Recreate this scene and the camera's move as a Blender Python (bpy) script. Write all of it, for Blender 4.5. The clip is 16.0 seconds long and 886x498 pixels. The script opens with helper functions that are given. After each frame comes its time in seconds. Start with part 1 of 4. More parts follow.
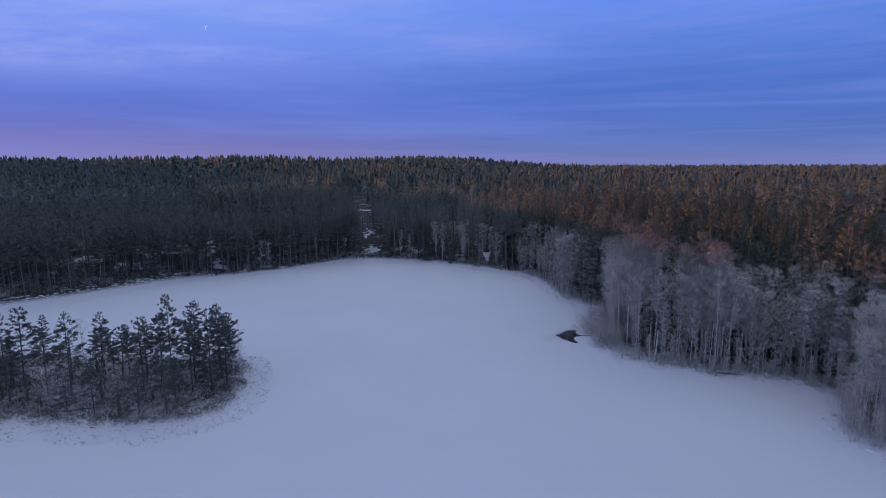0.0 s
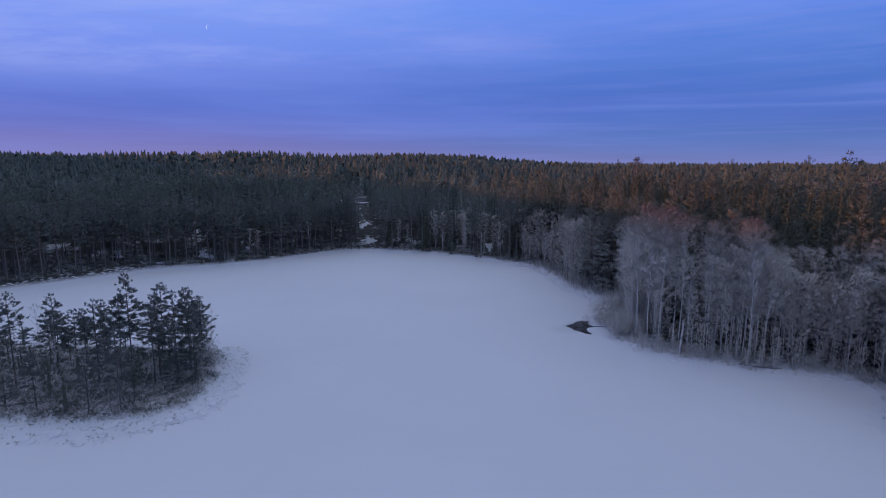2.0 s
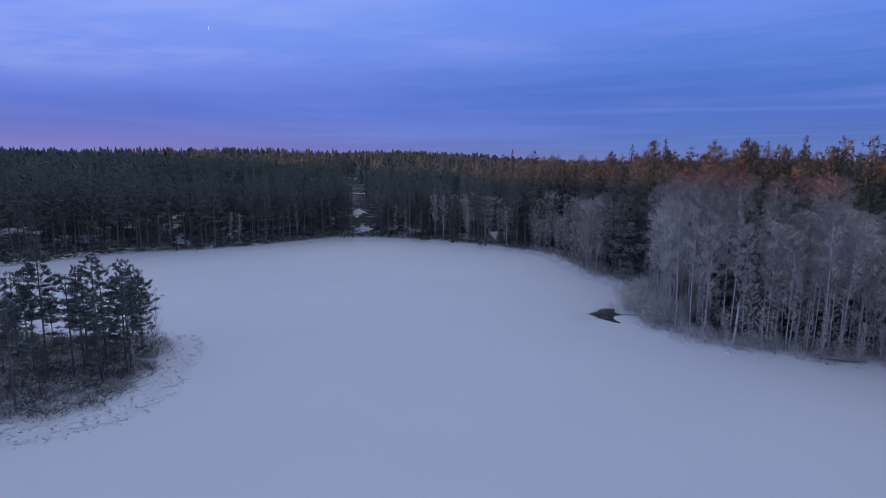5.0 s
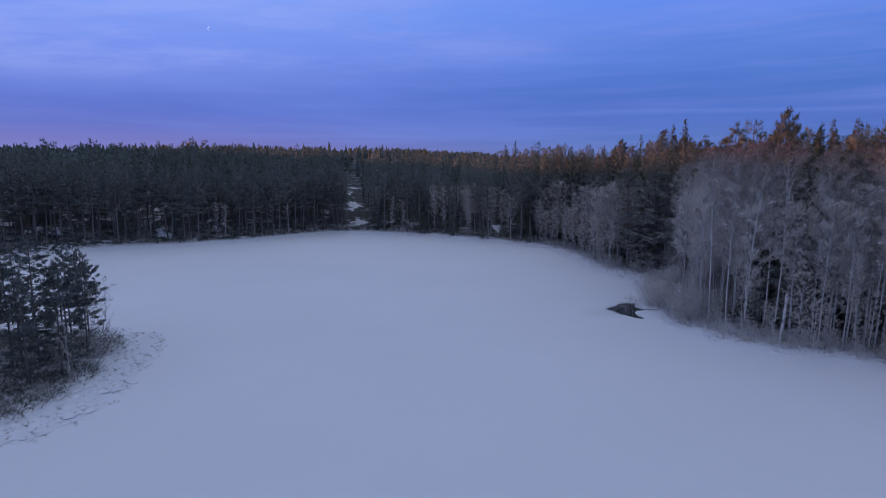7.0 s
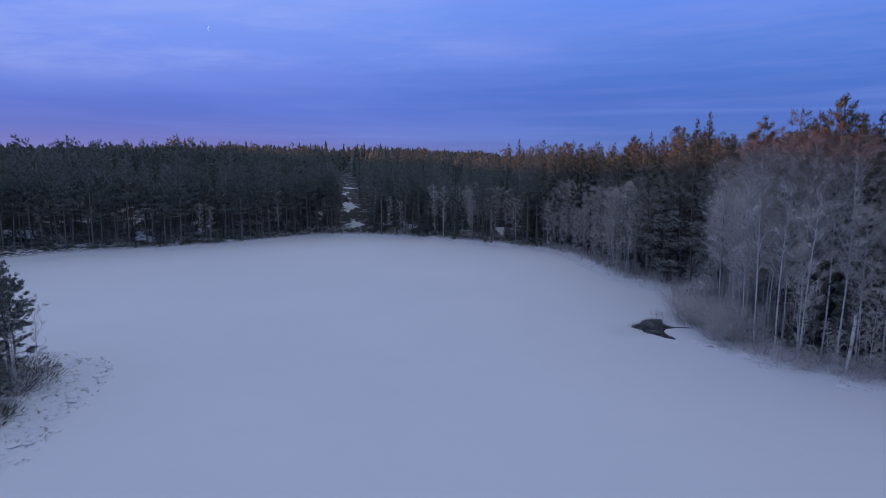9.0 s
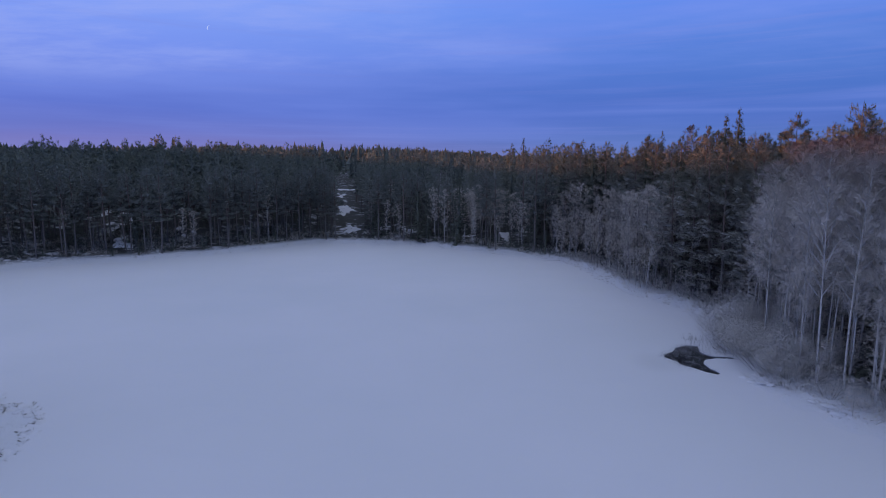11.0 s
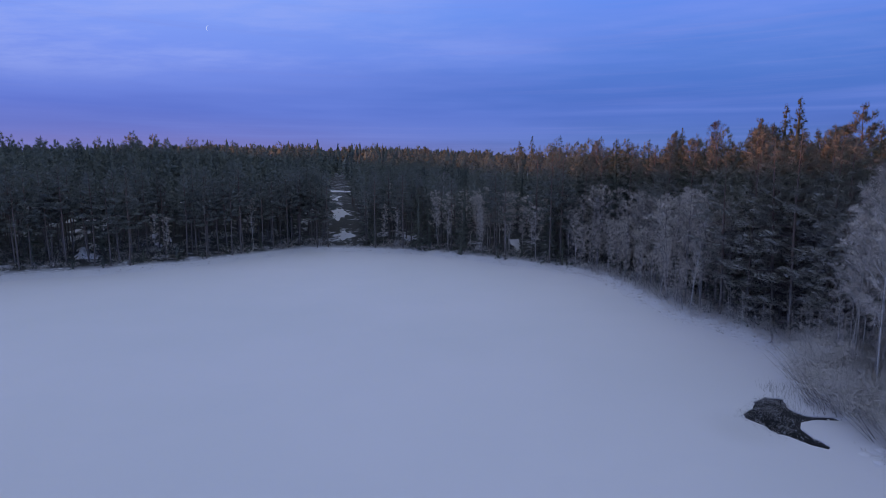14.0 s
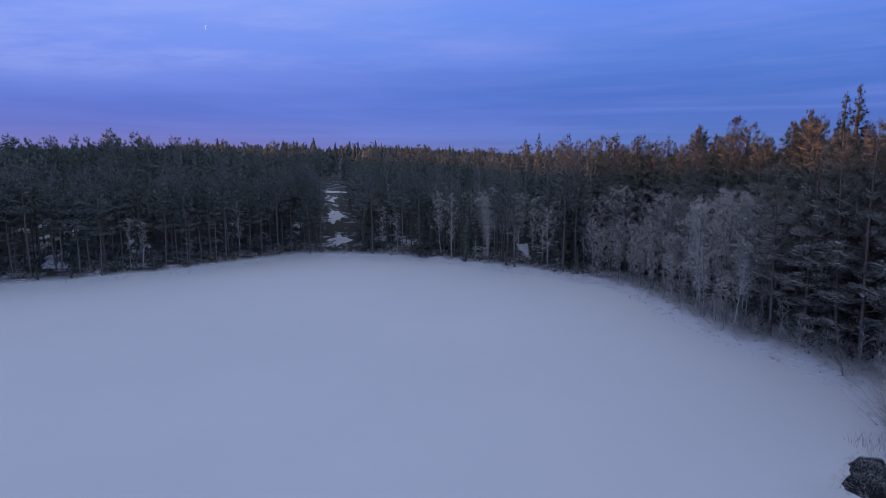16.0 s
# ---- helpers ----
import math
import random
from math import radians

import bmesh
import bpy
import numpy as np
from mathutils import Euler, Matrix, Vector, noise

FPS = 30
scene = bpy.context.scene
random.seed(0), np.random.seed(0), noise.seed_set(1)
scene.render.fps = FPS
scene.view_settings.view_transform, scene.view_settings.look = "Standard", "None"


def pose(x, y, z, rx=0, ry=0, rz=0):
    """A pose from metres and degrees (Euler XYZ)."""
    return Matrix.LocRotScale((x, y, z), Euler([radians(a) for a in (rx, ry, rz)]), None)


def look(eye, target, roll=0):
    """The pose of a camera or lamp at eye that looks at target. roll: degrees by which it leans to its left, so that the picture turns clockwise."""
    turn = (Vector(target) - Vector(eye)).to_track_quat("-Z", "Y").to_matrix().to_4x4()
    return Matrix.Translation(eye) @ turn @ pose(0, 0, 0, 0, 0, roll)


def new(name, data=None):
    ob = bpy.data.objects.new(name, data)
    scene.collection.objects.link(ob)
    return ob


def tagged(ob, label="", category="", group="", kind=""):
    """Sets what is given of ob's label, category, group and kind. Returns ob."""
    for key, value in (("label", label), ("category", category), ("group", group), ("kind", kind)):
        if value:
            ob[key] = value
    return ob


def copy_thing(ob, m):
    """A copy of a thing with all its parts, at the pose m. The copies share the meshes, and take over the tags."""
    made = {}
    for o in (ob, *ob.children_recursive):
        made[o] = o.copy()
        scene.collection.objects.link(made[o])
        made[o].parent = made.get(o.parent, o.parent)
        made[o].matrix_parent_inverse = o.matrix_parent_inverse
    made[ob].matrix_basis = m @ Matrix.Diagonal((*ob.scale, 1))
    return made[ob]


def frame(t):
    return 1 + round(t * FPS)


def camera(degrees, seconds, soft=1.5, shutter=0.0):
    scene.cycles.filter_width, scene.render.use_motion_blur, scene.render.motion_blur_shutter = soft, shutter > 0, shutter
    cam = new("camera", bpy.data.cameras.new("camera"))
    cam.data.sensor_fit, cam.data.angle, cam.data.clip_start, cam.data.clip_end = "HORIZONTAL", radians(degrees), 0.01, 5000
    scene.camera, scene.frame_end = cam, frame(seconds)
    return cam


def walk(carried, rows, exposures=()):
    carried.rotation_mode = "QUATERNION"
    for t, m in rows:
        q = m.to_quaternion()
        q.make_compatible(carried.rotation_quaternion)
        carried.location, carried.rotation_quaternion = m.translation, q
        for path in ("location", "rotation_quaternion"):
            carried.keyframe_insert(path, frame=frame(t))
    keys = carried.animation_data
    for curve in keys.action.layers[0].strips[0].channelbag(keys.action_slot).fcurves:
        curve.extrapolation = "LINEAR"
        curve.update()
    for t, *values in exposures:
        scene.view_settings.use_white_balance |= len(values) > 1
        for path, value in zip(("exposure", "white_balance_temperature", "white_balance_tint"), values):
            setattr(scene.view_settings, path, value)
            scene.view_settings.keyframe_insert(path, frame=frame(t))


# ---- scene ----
cam = camera(79.5, 16.0, soft=0.8)
PATH = [
    (0, (0.555, -0.380, 33.370), (0.522, 1.596, 33.063), -0.02),
    (0.5, (0.527, 1.785, 32.283), (0.493, 3.761, 31.975), 0.04),
    (1, (0.530, 4.083, 31.072), (0.496, 6.059, 30.765), 0.11),
    (1.5, (0.554, 6.430, 29.743), (0.520, 8.406, 29.438), 0.16),
    (2, (0.585, 8.797, 28.396), (0.550, 10.774, 28.092), 0.20),
    (2.5, (0.611, 11.186, 27.107), (0.575, 13.163, 26.805), 0.23),
    (3, (0.627, 13.597, 25.864), (0.590, 15.574, 25.564), 0.25),
    (3.5, (0.640, 16.011, 24.676), (0.602, 17.989, 24.378), 0.27),
    (4, (0.651, 18.386, 23.635), (0.611, 20.364, 23.339), 0.28),
    (6.5, (0.633, 29.556, 19.031), (0.591, 31.535, 18.740), 0.33),
    (7, (0.614, 31.786, 18.369), (0.572, 33.764, 18.079), 0.33),
    (7.5, (0.587, 34.087, 18.034), (0.544, 36.065, 17.744), 0.33),
    (8, (0.548, 36.455, 17.978), (0.504, 38.433, 17.689), 0.32),
    (10.5, (0.180, 47.777, 18.361), (0.136, 49.755, 18.071), 0.31),
    (11, (0.021, 50.005, 18.512), (-0.023, 51.983, 18.222), 0.30),
    (11.5, (-0.166, 52.206, 18.545), (-0.210, 54.185, 18.255), 0.28),
    (12, (-0.361, 54.364, 18.526), (-0.405, 56.343, 18.237), 0.26),
    (12.5, (-0.539, 56.501, 18.539), (-0.583, 58.480, 18.249), 0.24),
    (13, (-0.700, 58.671, 18.627), (-0.744, 60.650, 18.338), 0.22),
    (13.5, (-0.852, 60.910, 18.696), (-0.897, 62.888, 18.406), 0.20),
    (14, (-1.008, 63.198, 18.653), (-1.053, 65.177, 18.363), 0.18),
    (14.5, (-1.180, 65.502, 18.610), (-1.225, 67.481, 18.319), 0.15),
    (15, (-1.377, 67.829, 18.677), (-1.423, 69.807, 18.386), 0.12),
    (15.5, (-1.598, 70.205, 18.765), (-1.644, 72.183, 18.473), 0.08),
    (16, (-1.832, 72.631, 18.676), (-1.877, 74.609, 18.384), 0.05),
]
walk(cam, [(t, look(eye, target, roll)) for t, eye, target, roll in PATH])
scene.view_settings.exposure = 0.0

# ------------------------------------------------------------------ light
SUN_AZIMUTH, SUN_ELEVATION = -104.0, 4.0     # degrees from straight ahead (+y), minus is to the left
_az, _el = radians(SUN_AZIMUTH), radians(SUN_ELEVATION)
SUN_WAY = Vector((math.sin(_az) * math.cos(_el), math.cos(_az) * math.cos(_el), math.sin(_el)))

sun_data = bpy.data.lights.new("sun", "SUN")
sun_data.energy, sun_data.angle, sun_data.color = 2.1, radians(0.5), (1.0, 0.38, 0.13)
sun = new("sun", sun_data)
sun.matrix_world = look(SUN_WAY * 1000, (0, 0, 0))


class Nodes:
    """Short hand for building a node tree."""

    def __init__(self, tree):
        self.tree = tree
        tree.nodes.clear()

    def __call__(self, kind, **inputs):
        n = self.tree.nodes.new(kind)
        for key, value in inputs.items():
            key = key.replace("_", " ")
            sock = n.inputs[int(key[1:])] if key[0] == "i" and key[1:].isdigit() else n.inputs[key]
            if isinstance(value, bpy.types.NodeSocket):
                self.tree.links.new(value, sock)
            else:
                sock.default_value = (*value, 1) if sock.type == "RGBA" and len(value) == 3 else value
        return n

    def math(self, op, a, b=0.0, clamp=False):
        n = self("ShaderNodeMath", i0=a, i1=b)
        n.operation, n.use_clamp = op, clamp
        return n.outputs[0]

    def mix(self, fac, a, b, blend="MIX"):
        n = self.tree.nodes.new("ShaderNodeMix")
        n.data_type, n.blend_type = "RGBA", blend
        for sock, value in ((n.inputs[0], fac), (n.inputs[6], a), (n.inputs[7], b)):
            if isinstance(value, bpy.types.NodeSocket):
                self.tree.links.new(value, sock)
            else:
                sock.default_value = value if not isinstance(value, tuple) else (*value, 1)[:4]
        return n.outputs[2]

    def ramp(self, fac, stops, smooth=False):
        n = self("ShaderNodeValToRGB", Fac=fac)
        n.color_ramp.interpolation = "EASE" if smooth else "LINEAR"
        els = n.color_ramp.elements
        while len(els) < len(stops):
            els.new(0.5)
        for e, (p, c) in zip(els, stops):
            e.position, e.color = p, ((c, c, c, 1) if isinstance(c, float) else (*c, 1))
        return n.outputs[0]

    def noise(self, vector, scale, detail=4.0, rough=0.55):
        n = self("ShaderNodeTexNoise", Vector=vector, Scale=scale, Detail=detail, Roughness=rough)
        return n.outputs[0]


world = bpy.data.worlds.new("dusk_sky")
scene.world = world
world.use_nodes = True
N = Nodes(world.node_tree)
way = N("ShaderNodeTexCoord").outputs["Generated"]
xyz = N("ShaderNodeSeparateXYZ", Vector=way).outputs
up = N.math("MAXIMUM", xyz[2], 0.0)
# clear air behind the veil of cloud
air = N("ShaderNodeTexSky")
air.sky_type, air.sun_disc = "NISHITA", False
air.sun_elevation, air.sun_rotation = _el, _az
air_light = N.mix(1.0, air.outputs[0], (0.1, 0.1, 0.1), "MULTIPLY")
# the veil: lilac at the skyline, blue above it, paler overhead
right = N.ramp(up, [(0.0, (0.165, 0.205, 0.48)), (0.05, (0.090, 0.177, 0.52)), (0.10, (0.062, 0.164, 0.58)),
                    (0.19, (0.082, 0.203, 0.69)), (0.28, (0.115, 0.265, 0.88)), (0.5, (0.35, 0.43, 0.535)), (1.0, (0.425, 0.468, 0.47))])
left = N.ramp(up, [(0.0, (0.240, 0.232, 0.52)), (0.05, (0.175, 0.178, 0.53)), (0.10, (0.120, 0.185, 0.67)),
                   (0.19, (0.190, 0.300, 0.90)), (0.28, (0.255, 0.395, 1.0)), (0.5, (0.35, 0.43, 0.535)), (1.0, (0.425, 0.468, 0.47))])
side = N.ramp(N.math("MULTIPLY_ADD", xyz[0], 0.9), [(0.0, 0.0), (0.95, 1.0)], True)
side.node.inputs[0].links[0].from_node.inputs[2].default_value = 0.55
sky = N.mix(side, left, right)
# long thin streaks
lay = N("ShaderNodeMapping", Vector=way, Rotation=(0.0, 0.035, 0.3), Scale=(1.3, 1.3, 15.0), Location=(0.4, 1.7, 0.3)).outputs[0]
broad = N.ramp(N.noise(lay, 1.1, 4.0, 0.55), [(0.38, 0.0), (0.70, 1.0)], True)
thin = N.ramp(N.noise(N("ShaderNodeMapping", Vector=way, Rotation=(0.0, 0.05, 0.3), Scale=(1.0, 1.0, 46.0)).outputs[0], 1.5, 5.0, 0.6), [(0.50, 0.0), (0.78, 1.0)], True)
low = N.ramp(up, [(0.02, 0.35), (0.12, 0.75), (0.3, 1.0)])
sky = N.mix(N.math("MULTIPLY", N.math("MULTIPLY", broad, low), 0.6), sky, (0.20, 0.30, 0.88))
sky = N.mix(N.math("MULTIPLY", thin, 0.3), sky, (0.21, 0.27, 0.74))
# wisps high in the south-west, a darker belt below them, and one long bright streak
ahead = N.math("MAXIMUM", xyz[1], 0.2)
across, rise_of = N.math("DIVIDE", xyz[0], ahead), N.math("DIVIDE", xyz[2], ahead)
plane = N("ShaderNodeCombineXYZ", X=across, Y=rise_of).outputs[0]
tilted = N("ShaderNodeMapping", Vector=plane, Rotation=(0.0, 0.0, -0.09), Scale=(1.5, 10.0, 1.0)).outputs[0]
curl = N.noise(tilted, 1.3, 6.0, 0.62)
leftward = N.ramp(N.math("MULTIPLY_ADD", across, -0.7), [(0.0, 0.15), (0.75, 1.0)], True)
leftward.node.inputs[0].links[0].from_node.inputs[2].default_value = 0.3
high = N.ramp(rise_of, [(0.14, 0.0), (0.21, 1.0)], True)
wisp = N.math("MULTIPLY", N.math("MULTIPLY", N.ramp(curl, [(0.42, 0.0), (0.66, 1.0)], True), leftward), high)
sky = N.mix(N.math("MULTIPLY", wisp, 0.6), sky, (0.33, 0.42, 0.93))
belt = N.math("MULTIPLY", N.ramp(rise_of, [(0.05, 0.0), (0.10, 1.0), (0.15, 0.8), (0.21, 0.0)], True), N.ramp(N.noise(tilted, 0.9, 4.0, 0.5), [(0.35, 0.35), (0.65, 1.0)], True))
sky = N.mix(N.math("MULTIPLY", belt, 0.38), sky, (0.078, 0.142, 0.56))
axis = N.math("SUBTRACT", rise_of, N.math("ADD", N.math("MULTIPLY", across, 0.026), N.math("MULTIPLY", N.noise(tilted, 2.2, 3.0), 0.012)))
streak = N.ramp(axis, [(0.088, 0.0), (0.0925, 1.0), (0.094, 0.6), (0.099, 0.0)], True)
sky = N.mix(N.math("MULTIPLY", N.math("MULTIPLY", streak, N.ramp(across, [(0.0, 0.1), (0.35, 1.0)], True)), 0.38), sky, (0.20, 0.29, 0.80))
rose = N.ramp(rise_of, [(0.0, 1.0), (0.045, 0.0)], True)
sky = N.mix(N.math("MULTIPLY", rose, 0.14), sky, (0.30, 0.24, 0.50))
sky = N.mix(0.05, sky, air_light)
back = N("ShaderNodeBackground", Color=sky, Strength=1.0)
N("ShaderNodeOutputWorld", Surface=back.outputs[0])


# ------------------------------------------------------------------ materials
def material(name):
    m = bpy.data.materials.new(name)
    m.use_nodes = True
    n = Nodes(m.node_tree)
    return m, n


def finish(n, colour, rough=0.8, bump=None, strength=0.4, distance=0.05, **more):
    extra = {}
    if bump is not None:
        extra["Normal"] = n("ShaderNodeBump", Height=bump, Strength=strength, Distance=distance).outputs[0]
    p = n("ShaderNodeBsdfPrincipled", Base_Color=colour, Roughness=rough, **extra, **more)
    n("ShaderNodeOutputMaterial", Surface=p.outputs[0])


def place(n):
    return n("ShaderNodeNewGeometry").outputs["Position"]


def snow_material():
    m, n = material("lake_snow")
    at = place(n)
    broad = n.noise(at, 0.035, 3.0)
    drift = n.noise(n("ShaderNodeMapping", Vector=at, Scale=(0.4, 1.0, 1.0)).outputs[0], 0.35, 5.0)
    grain = n.noise(at, 7.0, 4.0)
    colour = n.mix(n.ramp(broad, [(0.35, 0.0), (0.7, 1.0)]), (0.80, 0.80, 0.81), (0.85, 0.835, 0.85))
    colour = n.mix(n.ramp(drift, [(0.55, 0.0), (0.8, 0.22)]), colour, (0.74, 0.76, 0.80))
    spot = n("ShaderNodeVectorMath", i0=at, i1=(20.3, 100.6, 0.0))
    spot.operation = "DISTANCE"
    thin = n.ramp(n.math("ADD", n.math("MULTIPLY", spot.outputs["Value"], 0.2), n.math("MULTIPLY", drift, 0.35)), [(0.25, 0.3), (0.95, 0.0)], True)
    colour = n.mix(thin, colour, (0.60, 0.60, 0.58))
    finish(n, colour, 0.75, n.math("ADD", n.math("MULTIPLY", drift, 1.0), n.math("MULTIPLY", grain, 0.25)), 0.25, 0.06)
    return m


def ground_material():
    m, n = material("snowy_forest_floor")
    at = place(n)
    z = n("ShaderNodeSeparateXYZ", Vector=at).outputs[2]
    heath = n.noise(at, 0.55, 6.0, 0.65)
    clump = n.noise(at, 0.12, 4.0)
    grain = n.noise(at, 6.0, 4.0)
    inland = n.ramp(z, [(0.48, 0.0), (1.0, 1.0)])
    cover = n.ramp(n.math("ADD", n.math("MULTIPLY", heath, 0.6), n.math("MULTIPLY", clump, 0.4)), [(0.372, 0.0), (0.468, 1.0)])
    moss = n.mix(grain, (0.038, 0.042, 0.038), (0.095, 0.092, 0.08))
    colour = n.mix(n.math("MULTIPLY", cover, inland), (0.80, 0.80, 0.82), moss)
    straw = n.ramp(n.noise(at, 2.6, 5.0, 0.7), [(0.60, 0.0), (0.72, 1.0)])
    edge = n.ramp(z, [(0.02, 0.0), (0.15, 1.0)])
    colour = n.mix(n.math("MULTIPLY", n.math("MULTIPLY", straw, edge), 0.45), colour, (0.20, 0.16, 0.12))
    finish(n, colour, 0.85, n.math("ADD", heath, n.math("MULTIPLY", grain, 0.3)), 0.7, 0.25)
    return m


def vary(n, alike):
    """A number from 0 to 1, different for each tree, or in patches of a tree's size in a joined wood."""
    if alike:
        return n.ramp(n.noise(place(n), 0.22, 2.0), [(0.3, 0.0), (0.7, 1.0)])
    return n("ShaderNodeObjectInfo").outputs["Random"]


def needle_material(name, dark, light, frost, amount, joined=False, fade=((0.55, 1.0), (0.9, 0.08))):
    m, n = material(name)
    at = place(n)
    colour = n.mix(vary(n, joined), dark, light)
    colour = n.mix(n.ramp(n.noise(at, 0.9, 3.0), [(0.3, 0.0), (0.7, 0.6)]), colour, light)
    ragged = n.noise(at, 1.1, 3.0, 0.6)
    z = n.math("ADD", n("ShaderNodeSeparateXYZ", Vector=at).outputs[2], n.math("MULTIPLY", ragged, 5.0))
    # the rime colour thins out with height, as fade sets
    by_height = n.ramp(n.math("MULTIPLY", z, 0.04), list(fade))
    rime = n.math("MULTIPLY", n.ramp(ragged, [(0.28, 0.0), (0.75, amount)]), by_height)
    colour = n.mix(rime, colour, frost)
    finish(n, colour, 0.7, n.noise(at, 25.0, 2.0), 0.3, 0.03)
    return m


def bark_material(name, low, high, patch, scale=3.0, upper=None):
    m, n = material(name)
    at = place(n)
    long = n("ShaderNodeMapping", Vector=at, Scale=(1.0, 1.0, 0.25)).outputs[0]
    rough = n.noise(long, scale * 3, 5.0, 0.65)
    colour = n.mix(rough, low, high)
    colour = n.mix(n.ramp(n.noise(at, scale, 4.0, 0.7), [(0.52, 0.0), (0.66, 0.8)]), colour, patch)
    if upper:
        # thin flaking bark high on the stem
        z = n.math("ADD", n("ShaderNodeSeparateXYZ", Vector=at).outputs[2], n.math("MULTIPLY", n.noise(at, 0.8, 2.0), 4.0))
        colour = n.mix(n.math("MULTIPLY", n.ramp(n.math("MULTIPLY", z, 0.05), [(0.35, 0.0), (0.6, 0.55)]), rough), colour, upper)
    finish(n, colour, 0.85, rough, 0.6, 0.03)
    return m


def twig_material(name, dark, light, joined=False, bare=None):
    """Rimed twigs; bare: the colour that takes over towards the top."""
    m, n = material(name)
    at = place(n)
    colour = n.mix(vary(n, joined), dark, light)
    ragged = n.noise(at, 1.3, 4.0, 0.65)
    colour = n.mix(n.ramp(ragged, [(0.35, 0.0), (0.7, 0.75)]), colour, light)
    if bare:
        z = n.math("ADD", n("ShaderNodeSeparateXYZ", Vector=at).outputs[2], n.math("MULTIPLY", ragged, 6.0))
        colour = n.mix(n.ramp(n.math("MULTIPLY", z, 0.04), [(0.74, 0.0), (1.04, 1.0)]), colour, bare)
    finish(n, colour, 0.8)
    return m


LAKE_SNOW = snow_material()
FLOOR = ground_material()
PINE = needle_material("pine_needles", (0.112, 0.136, 0.114), (0.18, 0.204, 0.164), (0.46, 0.48, 0.465), 0.72, False, ((0.65, 1.0), (1.1, 0.35)))
PINE_TALL = needle_material("tall_pine_needles", (0.116, 0.128, 0.098), (0.19, 0.192, 0.14), (0.46, 0.48, 0.465), 0.66, False, ((0.58, 1.0), (1.0, 0.14)))
PINE_ISLAND = needle_material("island_pine_needles", (0.086, 0.112, 0.104), (0.136, 0.166, 0.148), (0.40, 0.43, 0.43), 0.5)
PINE_FAR = needle_material("pine_needles_wood", (0.122, 0.146, 0.114), (0.205, 0.224, 0.162), (0.48, 0.50, 0.48), 0.66, True, ((0.58, 1.0), (1.0, 0.14)))
PINE_RIMED = needle_material("rimed_pine_needles", (0.178, 0.182, 0.142), (0.25, 0.25, 0.194), (0.67, 0.655, 0.615), 1.0, False, ((0.6, 1.0), (0.88, 0.03)))
SPRUCE = needle_material("spruce_needles", (0.062, 0.076, 0.050), (0.118, 0.128, 0.078), (0.33, 0.35, 0.36), 0.35)
SPRUCE_FAR = needle_material("spruce_needles_wood", (0.062, 0.082, 0.068), (0.125, 0.142, 0.106), (0.26, 0.28, 0.28), 0.4, True)
PINE_BARK = bark_material("pine_bark", (0.095, 0.086, 0.082), (0.175, 0.152, 0.14), (0.23, 0.22, 0.22), 3.0, (0.27, 0.14, 0.095))
BIRCH_BARK = bark_material("birch_bark", (0.46, 0.44, 0.42), (0.68, 0.655, 0.63), (0.07, 0.065, 0.06), 2.2)
ALDER_BARK = bark_material("alder_bark", (0.15, 0.14, 0.14), (0.30, 0.285, 0.285), (0.42, 0.41, 0.42))
BIRCH_TWIG = twig_material("frosted_birch_twigs", (0.68, 0.615, 0.56), (0.84, 0.78, 0.72), False, (0.19, 0.13, 0.125))
ALDER_TWIG = twig_material("rimed_grey_twigs", (0.51, 0.46, 0.41), (0.76, 0.70, 0.64), False, (0.22, 0.155, 0.145))
BIRCH_TWIG_FAR = twig_material("frosted_birch_twigs_wood", (0.22, 0.20, 0.20), (0.38, 0.365, 0.37), True, (0.20, 0.145, 0.14))
BUSH_TWIG = twig_material("frosted_willow_twigs", (0.58, 0.54, 0.49), (0.84, 0.80, 0.75))
DEAD_WOOD = bark_material("dead_wood", (0.10, 0.085, 0.08), (0.20, 0.18, 0.17), (0.5, 0.5, 0.52))
REED = twig_material("rimed_reed_stalks", (0.16, 0.15, 0.145), (0.48, 0.47, 0.47))
STRAW = twig_material("dry_sedge", (0.17, 0.145, 0.12), (0.34, 0.30, 0.26))


def water_material():
    m, n = material("open_water")
    at = place(n)
    finish(n, (0.012, 0.014, 0.017), 0.08, n.noise(at, 3.0, 3.0), 0.08, 0.02)
    return m


WATER = water_material()
SLUSH = bark_material("grey_slush", (0.16, 0.17, 0.18), (0.34, 0.35, 0.37), (0.55, 0.56, 0.58))


# ------------------------------------------------------------------ mesh building
rng = np.random.default_rng(7)


